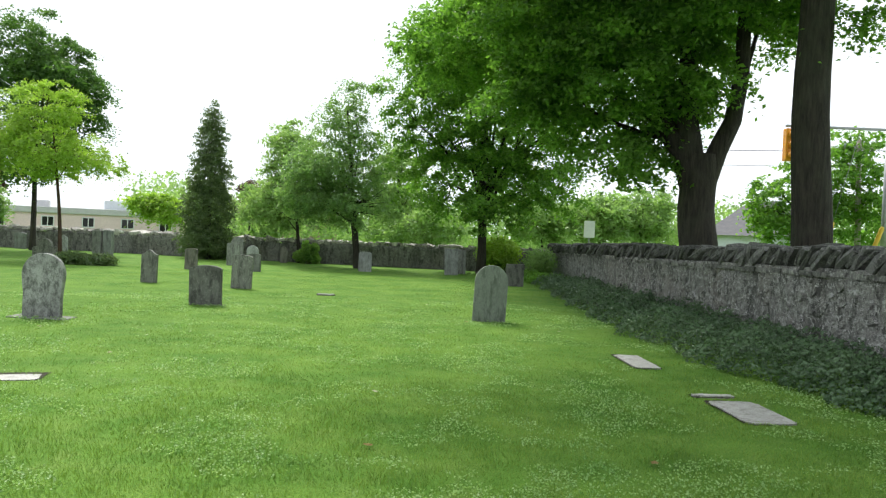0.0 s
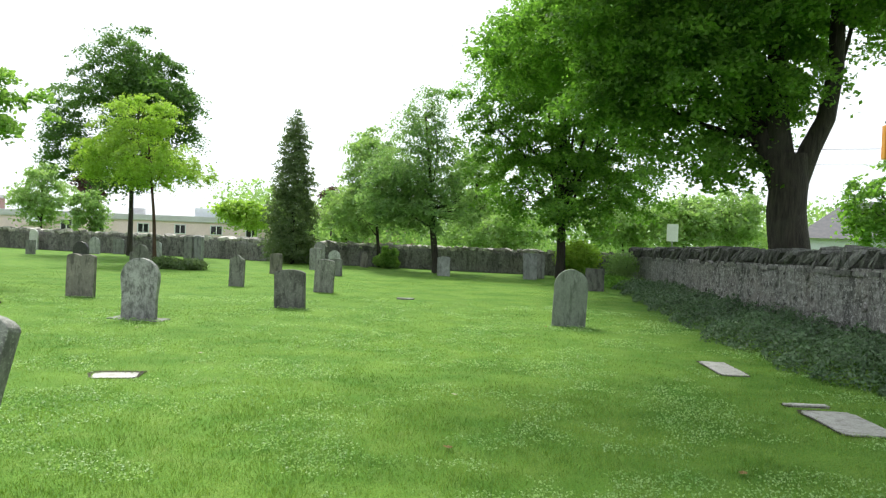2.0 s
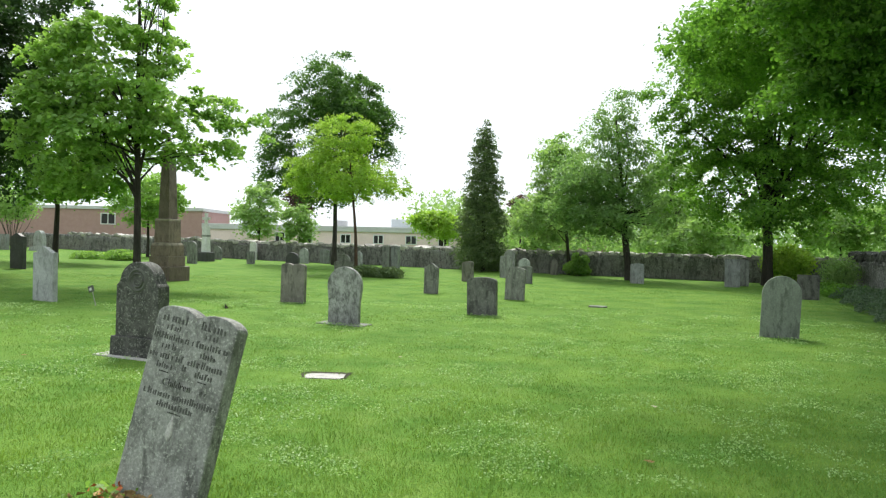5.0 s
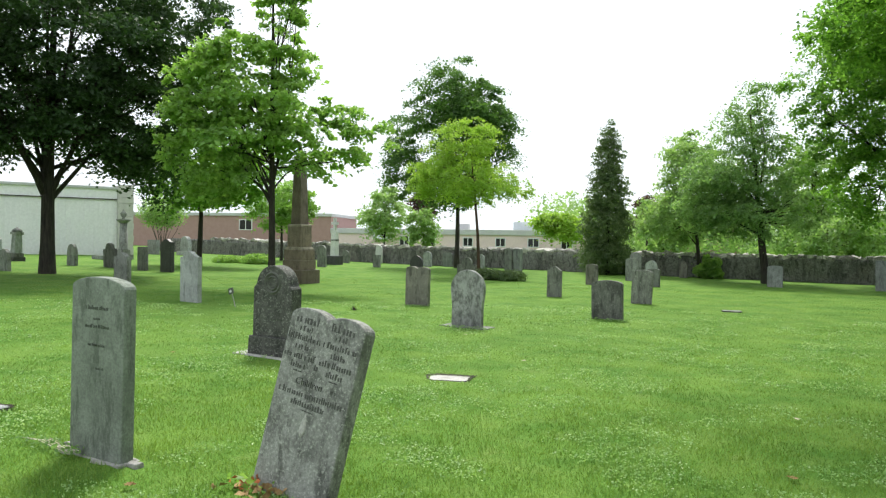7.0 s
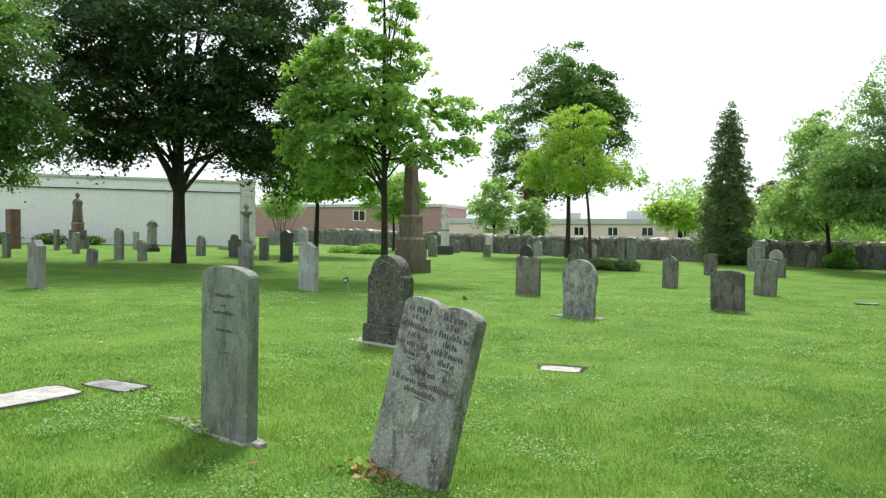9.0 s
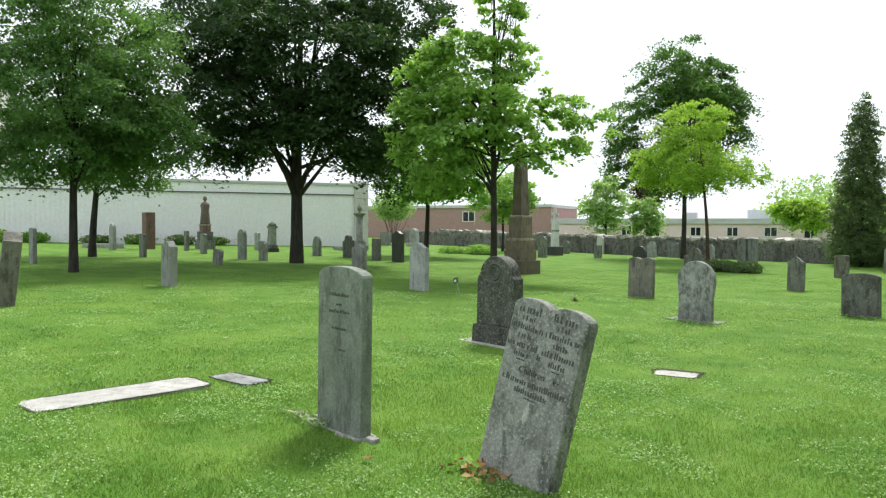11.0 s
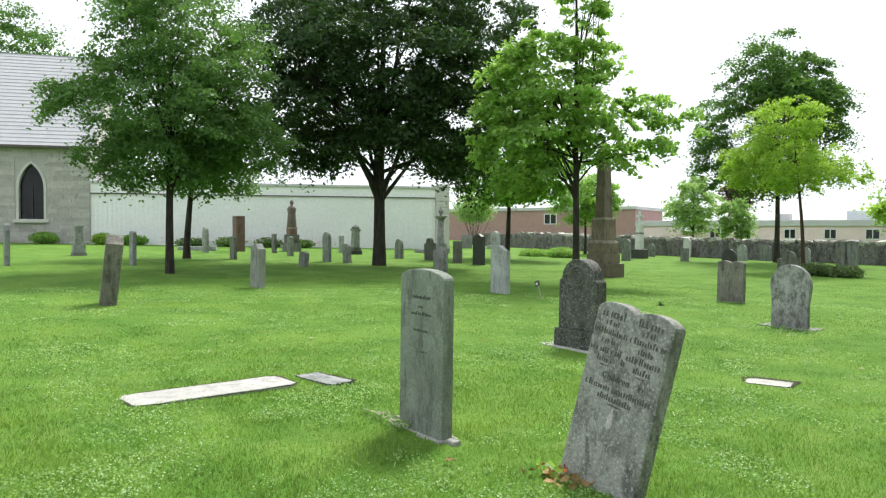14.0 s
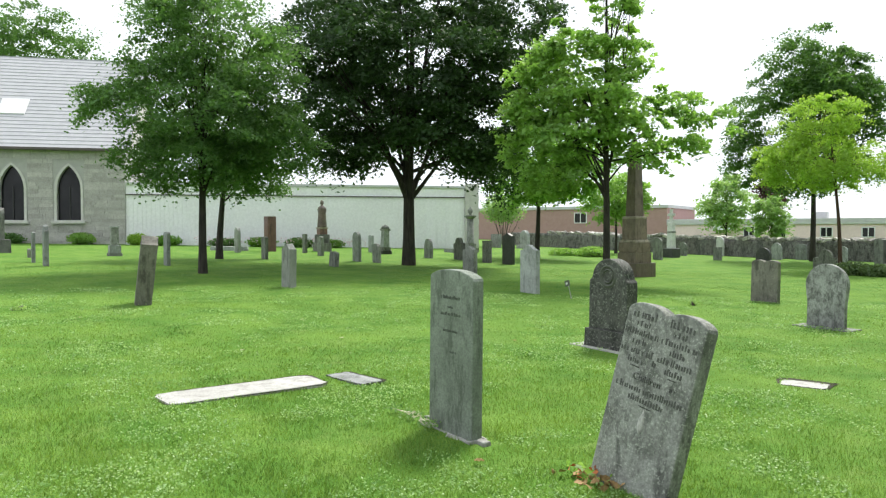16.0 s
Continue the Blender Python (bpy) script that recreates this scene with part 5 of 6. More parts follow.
tree("locust_tree", "small yellow-green tree with thin reddish trunk", -15.2, 29.5, 0.09,
     [(-0.7, -0.3, 5.9, 1.8, 1.2), (-0.6, -0.3, 4.2, 2.6, 1.1), (1.1, 0.5, 3.9, 1.2, 0.6), (-1.6, -0.9, 4.3, 1.5, 1.1)],
     27000, 0.10, M["lime"], M["bark_red"], 17, 300, 0.28, 12, 0.3)
tree("maple_tree", "tall dark maple behind a yellow-green tree", -20.8, 37.6, 0.15,
     [(-0.2, 0, 10.2, 2.5, 1.9), (-0.4, 0, 8.0, 3.5, 2.2), (-2.6, -1.5, 5.7, 1.5, 1.9), (1.8, 0.9, 6.9, 1.5, 1.2), (0, 0, 5.0, 2.4, 1.6), (1.2, 0.6, 8.7, 2.3, 1.7)],
     56000, 0.15, M["maple_dark"], M["bark"], 18, 420, 0.52, 14, 0.3)
tree("oak_tree", "young bright green oak with airy crown beside the obelisk", -15.42, 16.48, 0.11,
     [(0.2, 0.2, 10.4, 0.6, 1.0), (0.2, 0.2, 9.4, 0.7, 0.9), (0.2, 0.2, 8.4, 0.8, 1.2), (0.1, 0.1, 6.8, 1.2, 1.0), (0.1, 0.1, 5.5, 2.0, 1.0), (-1.2, -1.2, 6.3, 0.9, 1.0), (-0.7, -0.7, 4.4, 2.1, 0.9), (1.1, 0.9, 4.2, 1.4, 0.95), (-1.1, -1.1, 3.1, 1.3, 0.7), (2.3, 1.9, 4.6, 0.7, 0.4), (1.5, 1.3, 5.2, 0.7, 0.5), (-1.7, -1.8, 4.9, 0.9, 0.9), (-1.3, -1.2, 5.6, 1.4, 1.3), (-1.2, -1.1, 7.1, 0.8, 0.8), (-1.9, -1.9, 3.9, 0.8, 0.8)],
     25000, 0.16, M["oak"], M["bark"], 19, 420, 0.27, 30, 0.3, follow=0.1)
tree("maple_tree", "large dark-leaved maple with broad crown and short trunk", -24.15, 15.0, 0.25,
     [(0.1, 0.2, 7.9, 5.0, 2.3), (-0.7, -1.1, 5.9, 4.0, 1.6), (1.4, 2.0, 5.6, 3.1, 2.3), (0.1, 0.2, 10.6, 4.2, 2.3), (-1.3, -2.3, 3.9, 1.5, 0.8), (1.9, 2.7, 3.6, 1.5, 1.0), (2.0, 2.8, 8.6, 2.8, 2.6), (-1.6, -2.6, 8.6, 2.9, 2.2), (0.3, 0.5, 4.7, 2.8, 0.8), (-1.0, -1.8, 4.4, 2.0, 0.8), (1.6, 2.4, 4.4, 2.0, 0.9)],
     104000, 0.145, M["plum"], M["bark"], 20, 720, 0.52, 24, 0.15)
tree("locust_tree", "fine-leaved green tree with slim trunk on the lawn", -22.2, 6.6, 0.125,
     [(0.1, 0.4, 6.6, 2.6, 1.8), (0, 0.1, 4.8, 3.15, 1.9), (-0.1, -0.4, 3.3, 2.1, 0.9), (0.6, 1.8, 4.0, 1.7, 1.3), (-0.7, -2.9, 4.9, 0.6, 0.6), (-0.1, -0.4, 8.0, 1.6, 0.8)],
     74000, 0.10, M["locust"], M["bark"], 21, 640, 0.38, 20, 0.2)
tree("maple_tree", "dark tree behind the fine-leaved tree before the hall", -30.0, 9.6, 0.15,
     [(0.3, 0.9, 3.4, 2.1, 0.8), (0.1, 0.3, 5.0, 2.7, 1.5)], 15000, 0.15, M["maple_dark"], M["bark"], 22, 200, 0.4, 14, 0.1)
tree("maple_tree", "dark green maple beyond the headstones", -27.2, 24.3, 0.14,
     [(0, 0, 3.7, 2.4, 1.2), (1.1, 1.1, 4.4, 2.1, 1.5), (-0.7, -0.8, 5.3, 1.7, 1.6)], 20000, 0.17, M["maple"], M["bark"], 23, 240, 0.42, 10, 0.2)
tree("maple_tree", "small green tree before the boundary wall", -31.5, 34.6, 0.10,
     [(0, 0, 3.4, 2.1, 1.5)], 9000, 0.18, M["oak"], M["bark"], 24, 130, 0.4, 8, 0.2)
BG = "trees beyond the wall"
tree("street_tree", "green street tree beyond the east wall", 17.9, 38.0, 0.18, [(-0.1, 0, 4.3, 2.2, 1.9), (2.1, -1.0, 5.7, 2.2, 2.2), (-0.5, 0.2, 3.1, 1.9, 1.3), (2.5, -1, 3.4, 2.4, 1.6)], 18000, 0.2, M["maple"], M["bark"], 31, 240, 0.5, 8, group=BG)
tree("far_tree", "pale green tree beyond the boundary wall", -11.6, 48.6, 0.12, [(0, 0, 2.9, 1.9, 2.1)], 8000, 0.22, M["pale_leaf"], M["bark"], 32, 120, 0.45, 6, group=BG)
tree("far_tree", "tall soft green tree beyond the boundary wall", -3.0, 47.9, 0.15, [(-0.1, 0, 4.7, 2.2, 3.1), (0, 0, 2.4, 2.2, 1.5)], 12000, 0.22, M["wood_hazy"], M["bark"], 33, 180, 0.5, 6, group=BG)
tree("far_tree", "low green tree beyond the boundary wall", -1.1, 44.0, 0.10, [(0, 0, 2.2, 3.0, 1.3)], 9000, 0.2, M["wood_hazy"], M["bark"], 34, 130, 0.45, 6, group=BG)
tree("far_tree", "low green tree beyond the wall corner", 6.1, 45.6, 0.10, [(0, 0, 2.8, 2.4, 1.5)], 9000, 0.2, M["wood_hazy"], M["bark"], 35, 130, 0.45, 6, group=BG)
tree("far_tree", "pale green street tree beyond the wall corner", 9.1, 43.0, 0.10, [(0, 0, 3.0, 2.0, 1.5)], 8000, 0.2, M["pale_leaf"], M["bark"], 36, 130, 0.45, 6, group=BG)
tree("far_tree", "soft green street tree with thin trunk", 11.9, 44.4, 0.12, [(0, 0, 3.4, 2.1, 1.6)], 8000, 0.2, M["wood_hazy"], M["bark"], 37, 130, 0.45, 6, group=BG)
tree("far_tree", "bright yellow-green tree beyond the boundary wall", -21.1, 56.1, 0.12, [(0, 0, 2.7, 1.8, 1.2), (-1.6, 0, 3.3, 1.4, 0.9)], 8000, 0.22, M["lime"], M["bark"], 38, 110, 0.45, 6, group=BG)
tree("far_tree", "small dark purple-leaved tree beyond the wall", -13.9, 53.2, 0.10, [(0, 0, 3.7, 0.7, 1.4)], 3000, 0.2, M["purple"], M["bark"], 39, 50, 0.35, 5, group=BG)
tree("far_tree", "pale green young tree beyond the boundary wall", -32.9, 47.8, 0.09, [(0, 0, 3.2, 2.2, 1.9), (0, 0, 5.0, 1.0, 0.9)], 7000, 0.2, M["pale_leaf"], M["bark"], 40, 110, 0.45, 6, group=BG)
tree("far_tree", "small green tree beyond the boundary wall", -29.3, 47.7, 0.08, [(0, 0, 2.5, 1.3, 1.5)], 4000, 0.2, M["wood_hazy"], M["bark"], 41, 70, 0.4, 5, group=BG)
tree("far_tree", "dark purple-leaved tree behind the low buildings", -40.5, 66.0, 0.12, [(0, 0, 5.3, 1.2, 2.0)], 5000, 0.24, M["purple"], M["bark"], 42, 70, 0.45, 5, group=BG)
tree("far_tree", "tall green tree behind the church roof", -74.7, 7.4, 0.4, [(0, 0.2, 16.0, 5.7, 4.2), (0, 0, 11.0, 5.5, 4.0)], 24000, 0.26, M["maple_dark"], M["bark"], 43, 260, 0.9, 8, group=BG)
shrub("multi_stem_shrub", "spreading multi-stemmed shrub by the wall", -42.4, 34.6, [(0, 0, 2.8, 1.7, 1.2)], 4000, 0.16, M["wood_hazy"], 44, stems=14)


def far_woods():
    """The tree line of the distance, its haze put into the pale leaf colour."""
    rng = np.random.default_rng(5)
    pts = []
    for k in range(210):
        b = radians(-22 + 58 * k / 210)
        r = 66 + 16 * rng.random()
        top = 3.4 + 2.6 * rng.random() + 1.2 * math.sin(k * 0.21)
        m = 230
        c = np.stack([r * math.sin(b) + rng.normal(size=m) * 1.3, r * math.cos(b) + rng.normal(size=m) * 1.3, np.abs(rng.random(m)) ** 0.8 * top], 1)
        pts.append(c)
    c = np.concatenate(pts)
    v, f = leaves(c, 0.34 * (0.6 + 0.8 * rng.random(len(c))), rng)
    tagged(part_arrays("far_woods", v, f, M["wood_hazy"]), "soft green tree line in the distance", "woods", kind="stuff")


far_woods()

# ---- shrubs and beds ----
shrub("low_juniper", "low spreading dark green juniper on the lawn", -13.2, 27.4, [(-0.5, 0, 0.2, 0.7, 0.3), (0.5, 0, 0.18, 0.7, 0.28)], 5000, 0.09, M["cypress"], 51)
shrub("shrub", "small dense green shrub before the boundary wall", -6.5, 35.7, [(0, 0, 0.42, 0.45, 0.42), (0.28, 0.1, 0.72, 0.3, 0.32), (-0.32, 0, 0.35, 0.38, 0.3), (-0.1, 0, 0.85, 0.2, 0.3), (0.4, -0.1, 0.25, 0.3, 0.25)], 3500, 0.13, M["oak"], 52)
shrub("shrub", "bright yellow-green shrub by the wall corner", 2.6, 34.0, [(0, 0, 0.9, 1.1, 0.8)], 6000, 0.12, M["lime"], 53)
shrub("feathery_shrub", "pale feathery shrub at the foot of the wall", 4.1, 30.8, [(0, 0, 0.7, 0.75, 0.65)], 5000, 0.07, M["pale_leaf"], 54)
shrub("shrub", "low leafy green plants at the wall corner", 3.9, 27.5, [(0, 0, 0.15, 0.9, 0.25), (-0.3, 2.0, 0.15, 0.8, 0.25)], 5000, 0.10, M["maple"], 55)
shrub("ground_plants", "low bright green plant bed on the lawn", -28.9, 28.9, [(-0.9, -0.4, 0.15, 0.8, 0.3), (0.6, 0.3, 0.2, 0.9, 0.35)], 6000, 0.10, M["oak"], 56)
for i, (s, r, hgt, mt) in enumerate(((-6.0, 0.9, 0.6, "locust"), (-2.2, 0.8, 0.7, "oak"), (0.8, 0.6, 0.7, "lime"), (2.4, 0.9, 0.6, "maple"), (5.6, 1.0, 0.5, "locust"), (7.8, 0.9, 0.6, "maple"), (10.0, 0.9, 0.6, "locust"), (12.0, 0.8, 0.5, "maple"))):
    px, py, _ = placed(0, s, 0.9, 0)
    shrub("shrub", "rounded green shrub in the bed along the church and hall", px, py, [(0, 0, hgt * 0.45, r, hgt * 0.55)], 1800, 0.12, M[mt], 60 + i, group="bed shrubs")


def flowers_bed():
    rng = np.random.default_rng(6)
    c = []
    for k in range(420):
        s = 4 + 10 * rng.random()
        px, py, _ = placed(0, s, 1.2 + 0.5 * rng.random(), 0)
        c.append((px, py, terrain(px, py) + 0.15 + 0.45 * rng.random()))
    v, f = leaves(np.array(c), np.full(len(c), 0.11), rng)
    tagged(part_arrays("bed_flowers", v, f, M["petal"]), "pink and white flowers in the bed along the hall", "flowers", kind="stuff")


flowers_bed()


# ---- ivy bed along the east wall ----
def ivy_bed():
    rng = np.random.default_rng(7)
    edge = [(27.5, 3.4), (20.0, 3.3), (13.2, 3.3), (9.3, 3.8), (7.6, 4.4), (5.0, 5.2), (2.0, 5.8)]
    n = 78000
    y = 3.5 + 23.5 * rng.random(n) ** 1.6
    ex = np.interp(y, [e[0] for e in edge[::-1]], [e[1] for e in edge[::-1]])
    wx = np.interp(y, [-2, 10.5, 20, 34.8], [6.88, 5.83, 5.13, 4.93])
    ex = ex + 0.14 * np.sin(y * 2.3) + 0.08 * np.sin(y * 7.1)
    x = ex + (wx - ex) * rng.random(n)
    lump = np.array([noise.noise((a * 1.6, b * 1.6, 3.0)) + 0.9 * noise.noise((a * 5.0, b * 5.0, 8.0)) for a, b in zip(x, y)])
    top = np.minimum(0.40, 0.07 + 0.9 * (x - ex)) * np.clip(0.85 + 0.55 * lump, 0.2, 1.5)
    z = top * (1 - 0.7 * rng.random(n) ** 2)
    c = np.stack([x, y, np.maximum(z, 0.02) - 0.03], 1)
    way = np.array([-0.5, -0.4, 1.0]) + 0.6 * rng.normal(size=(n, 3))
    v, f = leaves(c, 0.050 * (0.5 + 1.0 * rng.random(n)), rng, 0.1, way)
    tagged(part_arrays("periwinkle_bed", v, f, M["ivy"]), "dense dark green periwinkle along the foot of the wall", "ground cover", kind="stuff")


ivy_bed()


# ---- grass ----
def grass():
    rng = np.random.default_rng(8)
    n = 560000
    r = 2.2 + 27.0 * rng.random(n) ** 2.1
    b = np.radians(-95 + 134 * rng.random(n))
    m = 130000
    r[:m] = 8.0 * rng.random(m) ** 0.6
    b[:m] = 2 * math.pi * rng.random(m)
    x, y = r * np.sin(b), r * np.cos(b)
    u = -x - 0.6 * y
    z = 0.02 * ((u + np.sqrt(u * u + 9.0)) / 2 - 1.5)
    keep = np.ones(n, bool)
    for sx, sy, w, d in ((-6.92, 2.42, 0.29, 0.81), (-6.86, 3.56, 0.35, 0.17), (-4.24, 7.42, 0.25, 0.18), (2.74, 10.2, 0.21, 0.56), (3.12, 7.32, 0.28, 0.49), (-4.58, 3.32, 0.37, 0.14)):
        keep &= ~((np.abs(x - sx) < w - 0.07 * rng.random(n)) & (np.abs(y - sy) < d - 0.07 * rng.random(n)))
    x, y, z, r = x[keep], y[keep], z[keep], r[keep]
    n = len(x)
    tall = np.array([noise.noise((p * 1.9, q * 1.9, 4.0)) + 0.6 * noise.noise((p * 6, q * 6, 2.0)) for p, q in zip(x, y)])
    h = (0.013 + 0.022 * rng.random(n)) * np.clip(1.1 + 0.8 * tall, 0.7, 2.0) * np.clip(1.25 - r / 22, 0.45, 1.0)
    wd = 0.0020 + 0.0005 * r
    a = rng.random(n) * 2 * math.pi
    lean = rng.normal(size=(n, 2)) * 0.5
    v = np.empty((n, 3, 3))
    v[:, 0] = np.stack([x - wd * np.cos(a), y - wd * np.sin(a), z - 0.01], 1)
    v[:, 1] = np.stack([x + wd * np.cos(a), y + wd * np.sin(a), z - 0.01], 1)
    v[:, 2] = np.stack([x + lean[:, 0] * h, y + lean[:, 1] * h, z + h], 1)
    f = np.arange(n * 3).reshape(n, 3)
    tagged(part_arrays("grass", v.reshape(-1, 3), f, M["blade"]), "short mown green grass blades", "grass", kind="stuff")


grass()


def clover():
    rng = np.random.default_rng(9)
    n = 230000
    r = 2.4 + 16.0 * rng.random(n) ** 1.4
    b = np.radians(-92 + 128 * rng.random(n))
    x, y = r * np.sin(b), r * np.cos(b)
    m = np.array([noise.noise((p * 0.9, q * 0.9, 7.0)) + 0.5 * noise.noise((p * 3, q * 3, 1.0)) for p, q in zip(x, y)])
    k = m > -0.05 + 0.35 * rng.random(n)
    x, y, r = x[k], y[k], r[k]
    k = np.ones(len(x), bool)
    for sx, sy, w, d in ((-6.92, 2.42, 0.30, 0.82), (-6.86, 3.56, 0.36, 0.18), (-4.24, 7.42, 0.26, 0.19), (2.74, 10.2, 0.22, 0.57), (3.12, 7.32, 0.29, 0.5), (-4.66, 3.32, 0.4, 0.15), (-3.13, 3.5, 0.3, 0.1)):
        k &= ~((np.abs(x - sx) < w) & (np.abs(y - sy) < d))
    x, y, r = x[k], y[k], r[k]
    u = -x - 0.6 * y
    z = 0.02 * ((u + np.sqrt(u * u + 9.0)) / 2 - 1.5) + 0.022 + 0.012 * rng.random(len(x))
    v, f = leaves(np.stack([x, y, z], 1), 0.015 + 0.0013 * r, rng, 0.0)
    tagged(part_arrays("clover", v, f, M["clover"]), "paler clover leaves in patches among the grass", "clover", kind="stuff")


clover()


# ---- small things on the lawn ----
def fallen_leaf(x, y, size, mat, seed, label):
    rng = random.Random(seed)
    b = bmesh.new()
    n = 14
    mid = b.verts.new((0, 0, 0.004))
    rim = []
    for k in range(n):
        q = 2 * math.pi * k / n
        rr = size * (0.5 + 0.25 * (k % 2) + 0.1 * rng.random())
        rim.append(b.verts.new((rr * math.cos(q), rr * math.sin(q) * 0.75, size * (0.05 + 0.22 * rng.random()))))
    for k in range(n):
        b.faces.new((mid, rim[k], rim[(k + 1) % n]))
    bmesh.ops.solidify(b, geom=b.faces[:], thickness=0.002)
    ob = part("fallen_leaf", b, M[mat])
    ob.matrix_basis = pose(x, y, terrain(x, y) + 0.028, 0, 0, rng.uniform(0, 360))
    tagged(ob, label, "leaf", "fallen leaves")


LEAVES = ((-0.62, 7.45, "pale_dry"), (-0.50, 5.55, "dry"), (1.62, 5.4, "dry"), (-4.0, 9.0, "pale_dry"), (-8.9, 3.1, "pale_dry"), (-9.2, 4.6, "pale_dry"), (-4.0, 3.0, "dry"), (-7.9, 6.6, "dry"), (-11.2, 4.9, "pale_dry"), (0.5, 13.9, "dry"), (-5.9, 10.9, "pale_dry"), (2.1, 13.0, "pale_dry"), (-12.9, 1.9, "pale_dry"), (-0.3, 17.0, "pale_dry"), (1.0, 22.5, "pale_dry"))
for i, (x, y, mt) in enumerate(LEAVES):
    fallen_leaf(x, y, 0.055 if mt == "dry" else 0.05, mt, i, "brown dry fallen leaf on the grass" if mt == "dry" else "pale dry fallen leaf on the grass")


def flag_marker():
    x, y = -12.0, 11.7
    th = thing("grave_flag", x, y, terrain(x, y), "small dark grave marker sign on a leaning pale stake", "marker", ry=-18)
    part("stake", box_bm(0, 0, -0.05, 0.018, 0.012, 0.42, 0.002), M["flat"], th)
    part("panel", box_bm(-0.01, -0.01, 0.30, 0.15, 0.012, 0.13, 0.006), M["carved"], th, "dark printed plate")
    part("label", box_bm(-0.02, -0.019, 0.335, 0.06, 0.004, 0.05, 0.0), M["signwhite"], th)


flag_marker()
shrub("lawn_weed", "small pale leafy weed standing up from the lawn", -9.9, 13.2, [(0, 0, 0.05, 0.13, 0.07)], 60, 0.07, M["pale_leaf"], 71, "plant")
shrub("lawn_weed", "small flat leafy weed in the lawn", -14.6, 1.2, [(0, 0, 0.03, 0.16, 0.05)], 60, 0.06, M["pale_leaf"], 72, "plant")


def grave_flowers():
    x, y = -3.42, 3.40
    th = thing("grave_flowers", x, y, terrain(x, y), "faded orange flowers and dead leaves at a headstone's foot", "flowers")
    rng = np.random.default_rng(12)
    for nm, mt, n, sz, hh in (("petals", "orange", 14, 0.04, 0.07), ("dead_leaves", "dry", 34, 0.06, 0.03), ("leaves", "oak", 30, 0.055, 0.05)):
        off = 0.0 if nm != "dead_leaves" else 0.10
        c = np.stack([rng.normal(size=n) * (0.06 if nm == "petals" else 0.13) + off, rng.normal(size=n) * 0.06, 0.02 + rng.random(n) * hh], 1)
        v, f = leaves(c, sz * (0.6 + 0.8 * rng.random(n)), rng)
        tagged(part_arrays(nm, v, f, M[mt], th), kind="stuff")


grave_flowers()


def silver_plant():
    x, y = -5.25, 3.22
    th = thing("trailing_plant", x, y, terrain(x, y), "low trailing silvery plant beside the mortar footing", "plant")
    rng = np.random.default_rng(13)
    n = 200
    q = rng.random(n)
    c = np.stack([-0.25 + 0.75 * q + rng.normal(size=n) * 0.04, -0.06 * q + rng.normal(size=n) * 0.06, 0.03 + rng.random(n) * 0.06], 1)
    v, f = leaves(c, 0.028 * (0.6 + 0.9 * rng.random(n)), rng)
    part_arrays("leaves", v, f, M["linden"], th)
    vs, fs = [], []
    for k in range(5):
        tube(vs, fs, [(-0.3 + 0.1 * k, 0.02, 0.03), (0.0, -0.03 + 0.02 * k, 0.06), (0.4, -0.06 + 0.02 * k, 0.03)], [0.004] * 3, 5)
    part_arrays("stems", vs, fs, M["pale_dry"], th)


silver_plant()


# ---- stones of the walls, one by one ----
def rough_block(w, d, h, seed, mat, bevel=0.012):
    rng = random.Random(seed)
    bm = bmesh.new()
    bmesh.ops.create_cube(bm, size=1.0)
    bmesh.ops.subdivide_edges(bm, edges=bm.edges[:], cuts=1, use_grid_fill=True)
    for v in bm.verts:
        p = v.co
        rad = 1.0 - 0.10 * (abs(p.x) + abs(p.y) + abs(p.z) - 0.5)
        v.co = Vector((p.x * w * rad * rng.uniform(0.86, 1.1), p.y * d * rad * rng.uniform(0.9, 1.08), p.z * h * rad * rng.uniform(0.86, 1.1)))
    return mesh_of("coping_stone", bm, M[mat])


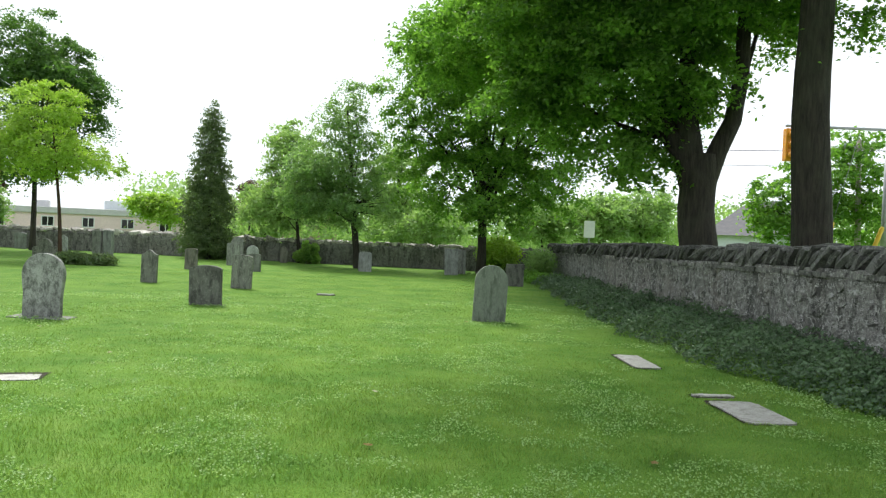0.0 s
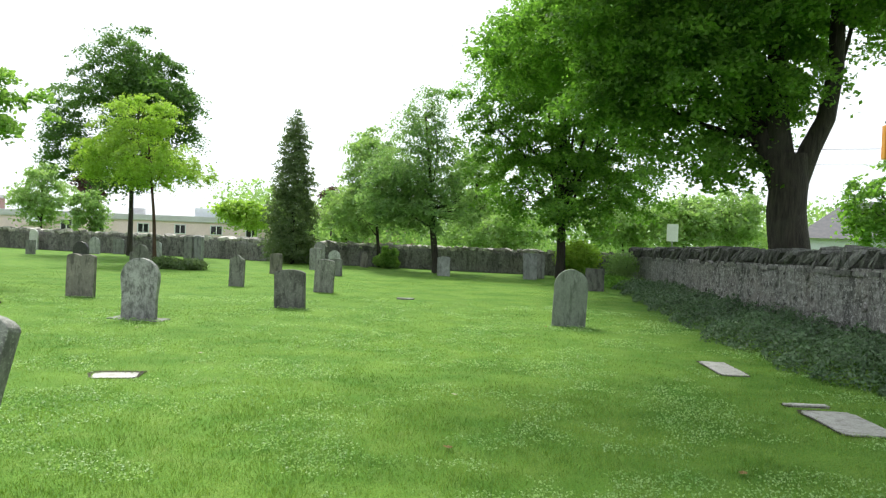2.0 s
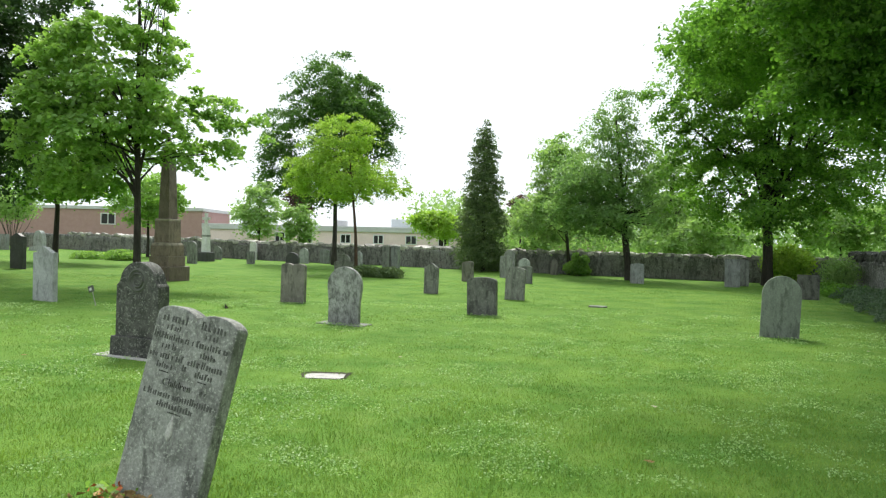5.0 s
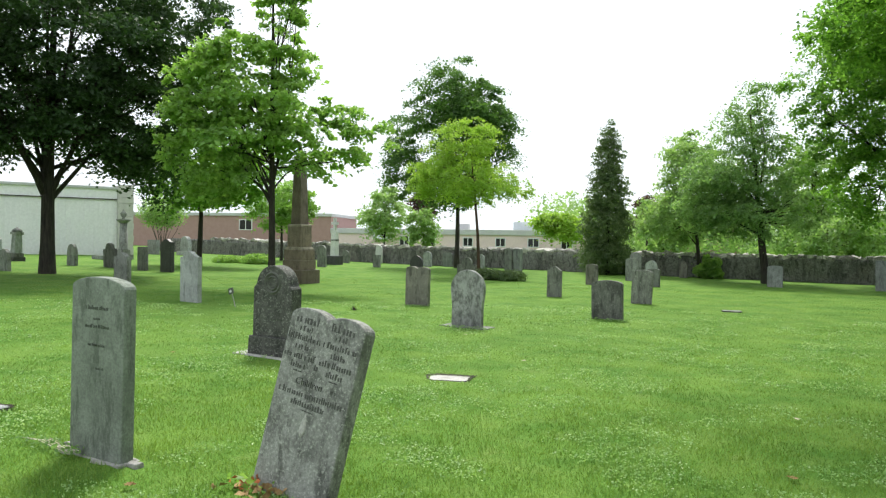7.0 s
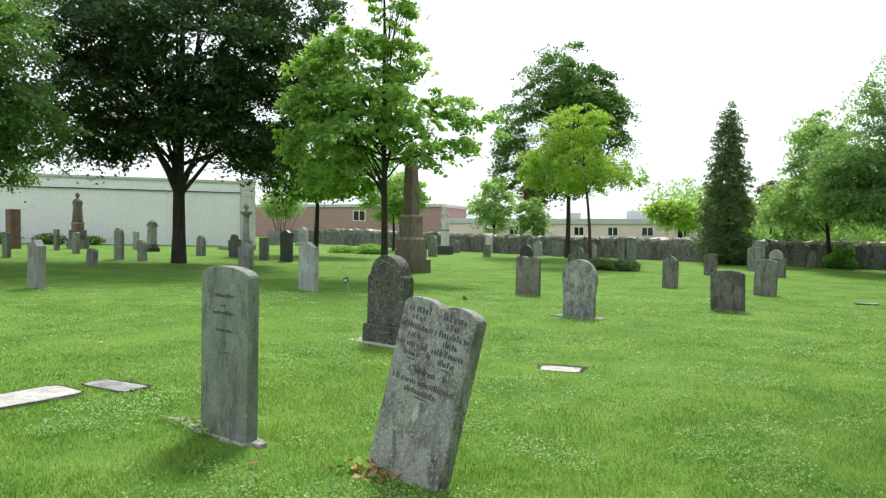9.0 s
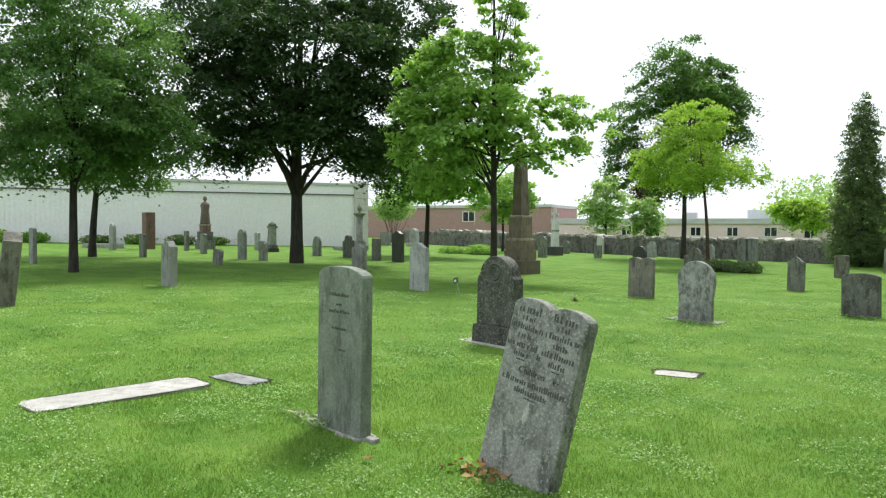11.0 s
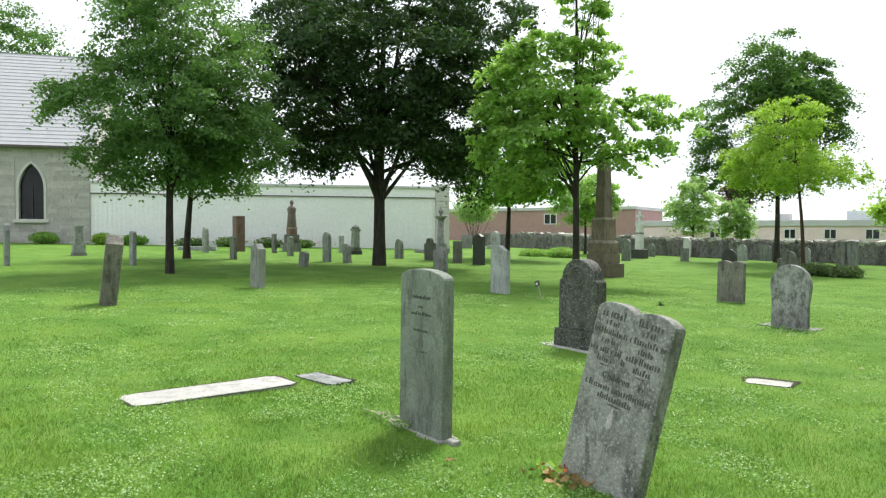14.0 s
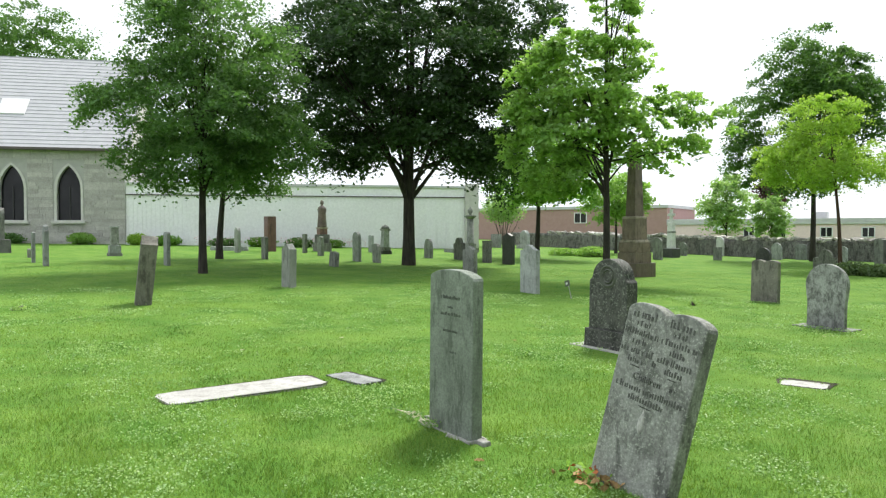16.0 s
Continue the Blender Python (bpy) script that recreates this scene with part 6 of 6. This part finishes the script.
def wall_pieces():
    rng = random.Random(21)
    slabs = [rough_block(0.07 + 0.02 * (k % 3), 0.50, 0.42 + 0.05 * (k % 4), 100 + k, "coping") for k in range(9)]
    flats = [rough_block(0.36 + 0.08 * (k % 3), 0.10, 0.085, 200 + k, "facing") for k in range(5)]
    total = length(RIGHT)
    s = 0.1
    while s < total - 10.5:
        x, y, a = along(RIGHT, s)
        ob = new("coping_stone", rng.choice(slabs))
        ob.parent = wall_right
        sc = rng.uniform(0.72, 1.2)
        ob.matrix_basis = pose(x, y, terrain(x, y) + right_h(x, y) + 0.15, 0, 0, a) @ pose(0, 0, 0, rng.uniform(-6, 6), rng.uniform(34, 66), rng.uniform(-18, 18)) @ Matrix.Scale(sc, 4)
        s += rng.uniform(0.10, 0.17)
    s = 0.1
    while s < total - 10.5:
        x, y, a = along(RIGHT, s)
        ob = new("course_stone", rng.choice(flats))
        ob.parent = wall_right
        ob.matrix_basis = pose(x, y, terrain(x, y) + right_h(x, y) - 0.09, 0, 0, a) @ pose(0, -0.215, rng.uniform(-0.008, 0.008), rng.uniform(-3, 3), rng.uniform(-2, 2), rng.uniform(-3, 3))
        s += rng.uniform(0.38, 0.5)
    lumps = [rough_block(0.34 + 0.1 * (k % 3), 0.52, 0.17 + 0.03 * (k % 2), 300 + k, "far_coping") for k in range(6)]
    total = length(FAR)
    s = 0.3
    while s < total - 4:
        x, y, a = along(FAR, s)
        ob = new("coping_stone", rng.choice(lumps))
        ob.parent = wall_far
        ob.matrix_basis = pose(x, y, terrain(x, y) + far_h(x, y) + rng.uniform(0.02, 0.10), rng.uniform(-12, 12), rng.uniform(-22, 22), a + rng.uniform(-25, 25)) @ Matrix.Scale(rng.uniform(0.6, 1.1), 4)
        s += rng.uniform(0.16, 0.28)


wall_pieces()


def facing_pieces():
    """Rubble stones that stand a little proud of the east wall's mortar."""
    rng = random.Random(31)
    shapes = []
    for k in range(8):
        r = random.Random(400 + k)
        b = bmesh.new()
        n = 7
        back = [(math.cos(2 * math.pi * j / n + r.uniform(-0.25, 0.25)) * r.uniform(0.8, 1.1), math.sin(2 * math.pi * j / n + r.uniform(-0.25, 0.25)) * r.uniform(0.75, 1.05)) for j in range(n)]
        lo = [b.verts.new((px * 0.15, 0.03, pz * 0.10)) for px, pz in back]
        hi = [b.verts.new((px * 0.115, -0.018 + r.uniform(-0.012, 0.008), pz * 0.075)) for px, pz in back]
        b.faces.new(hi[::-1])
        for j in range(n):
            b.faces.new((lo[j], lo[(j + 1) % n], hi[(j + 1) % n], hi[j]))
        bmesh.ops.recalc_face_normals(b, faces=b.faces[:])
        shapes.append(mesh_of("rubble_stone", b, M["rubble"]))
    made = 0
    total = length(RIGHT)
    for row in range(7):
        s = 13.5 + rng.uniform(0, 0.3)
        while s < 29.0 and made < 290:
            x, y, a = along(RIGHT, s)
            if rng.random() < 0.62:
                ob = new("rubble_stone", rng.choice(shapes))
                ob.parent = wall_right
                z = terrain(x, y) + 0.22 + row * 0.145 + rng.uniform(-0.09, 0.09)
                if z < right_h(x, y) - 0.16:
                    ob.matrix_basis = pose(x, y, z, 0, 0, a) @ pose(0, -0.235, 0, 0, rng.uniform(-50, 50), 0) @ Matrix.Scale(rng.uniform(0.4, 1.15), 4)
                    made += 1
                else:
                    bpy.data.objects.remove(ob)
            s += rng.uniform(0.24, 0.42)


facing_pieces()
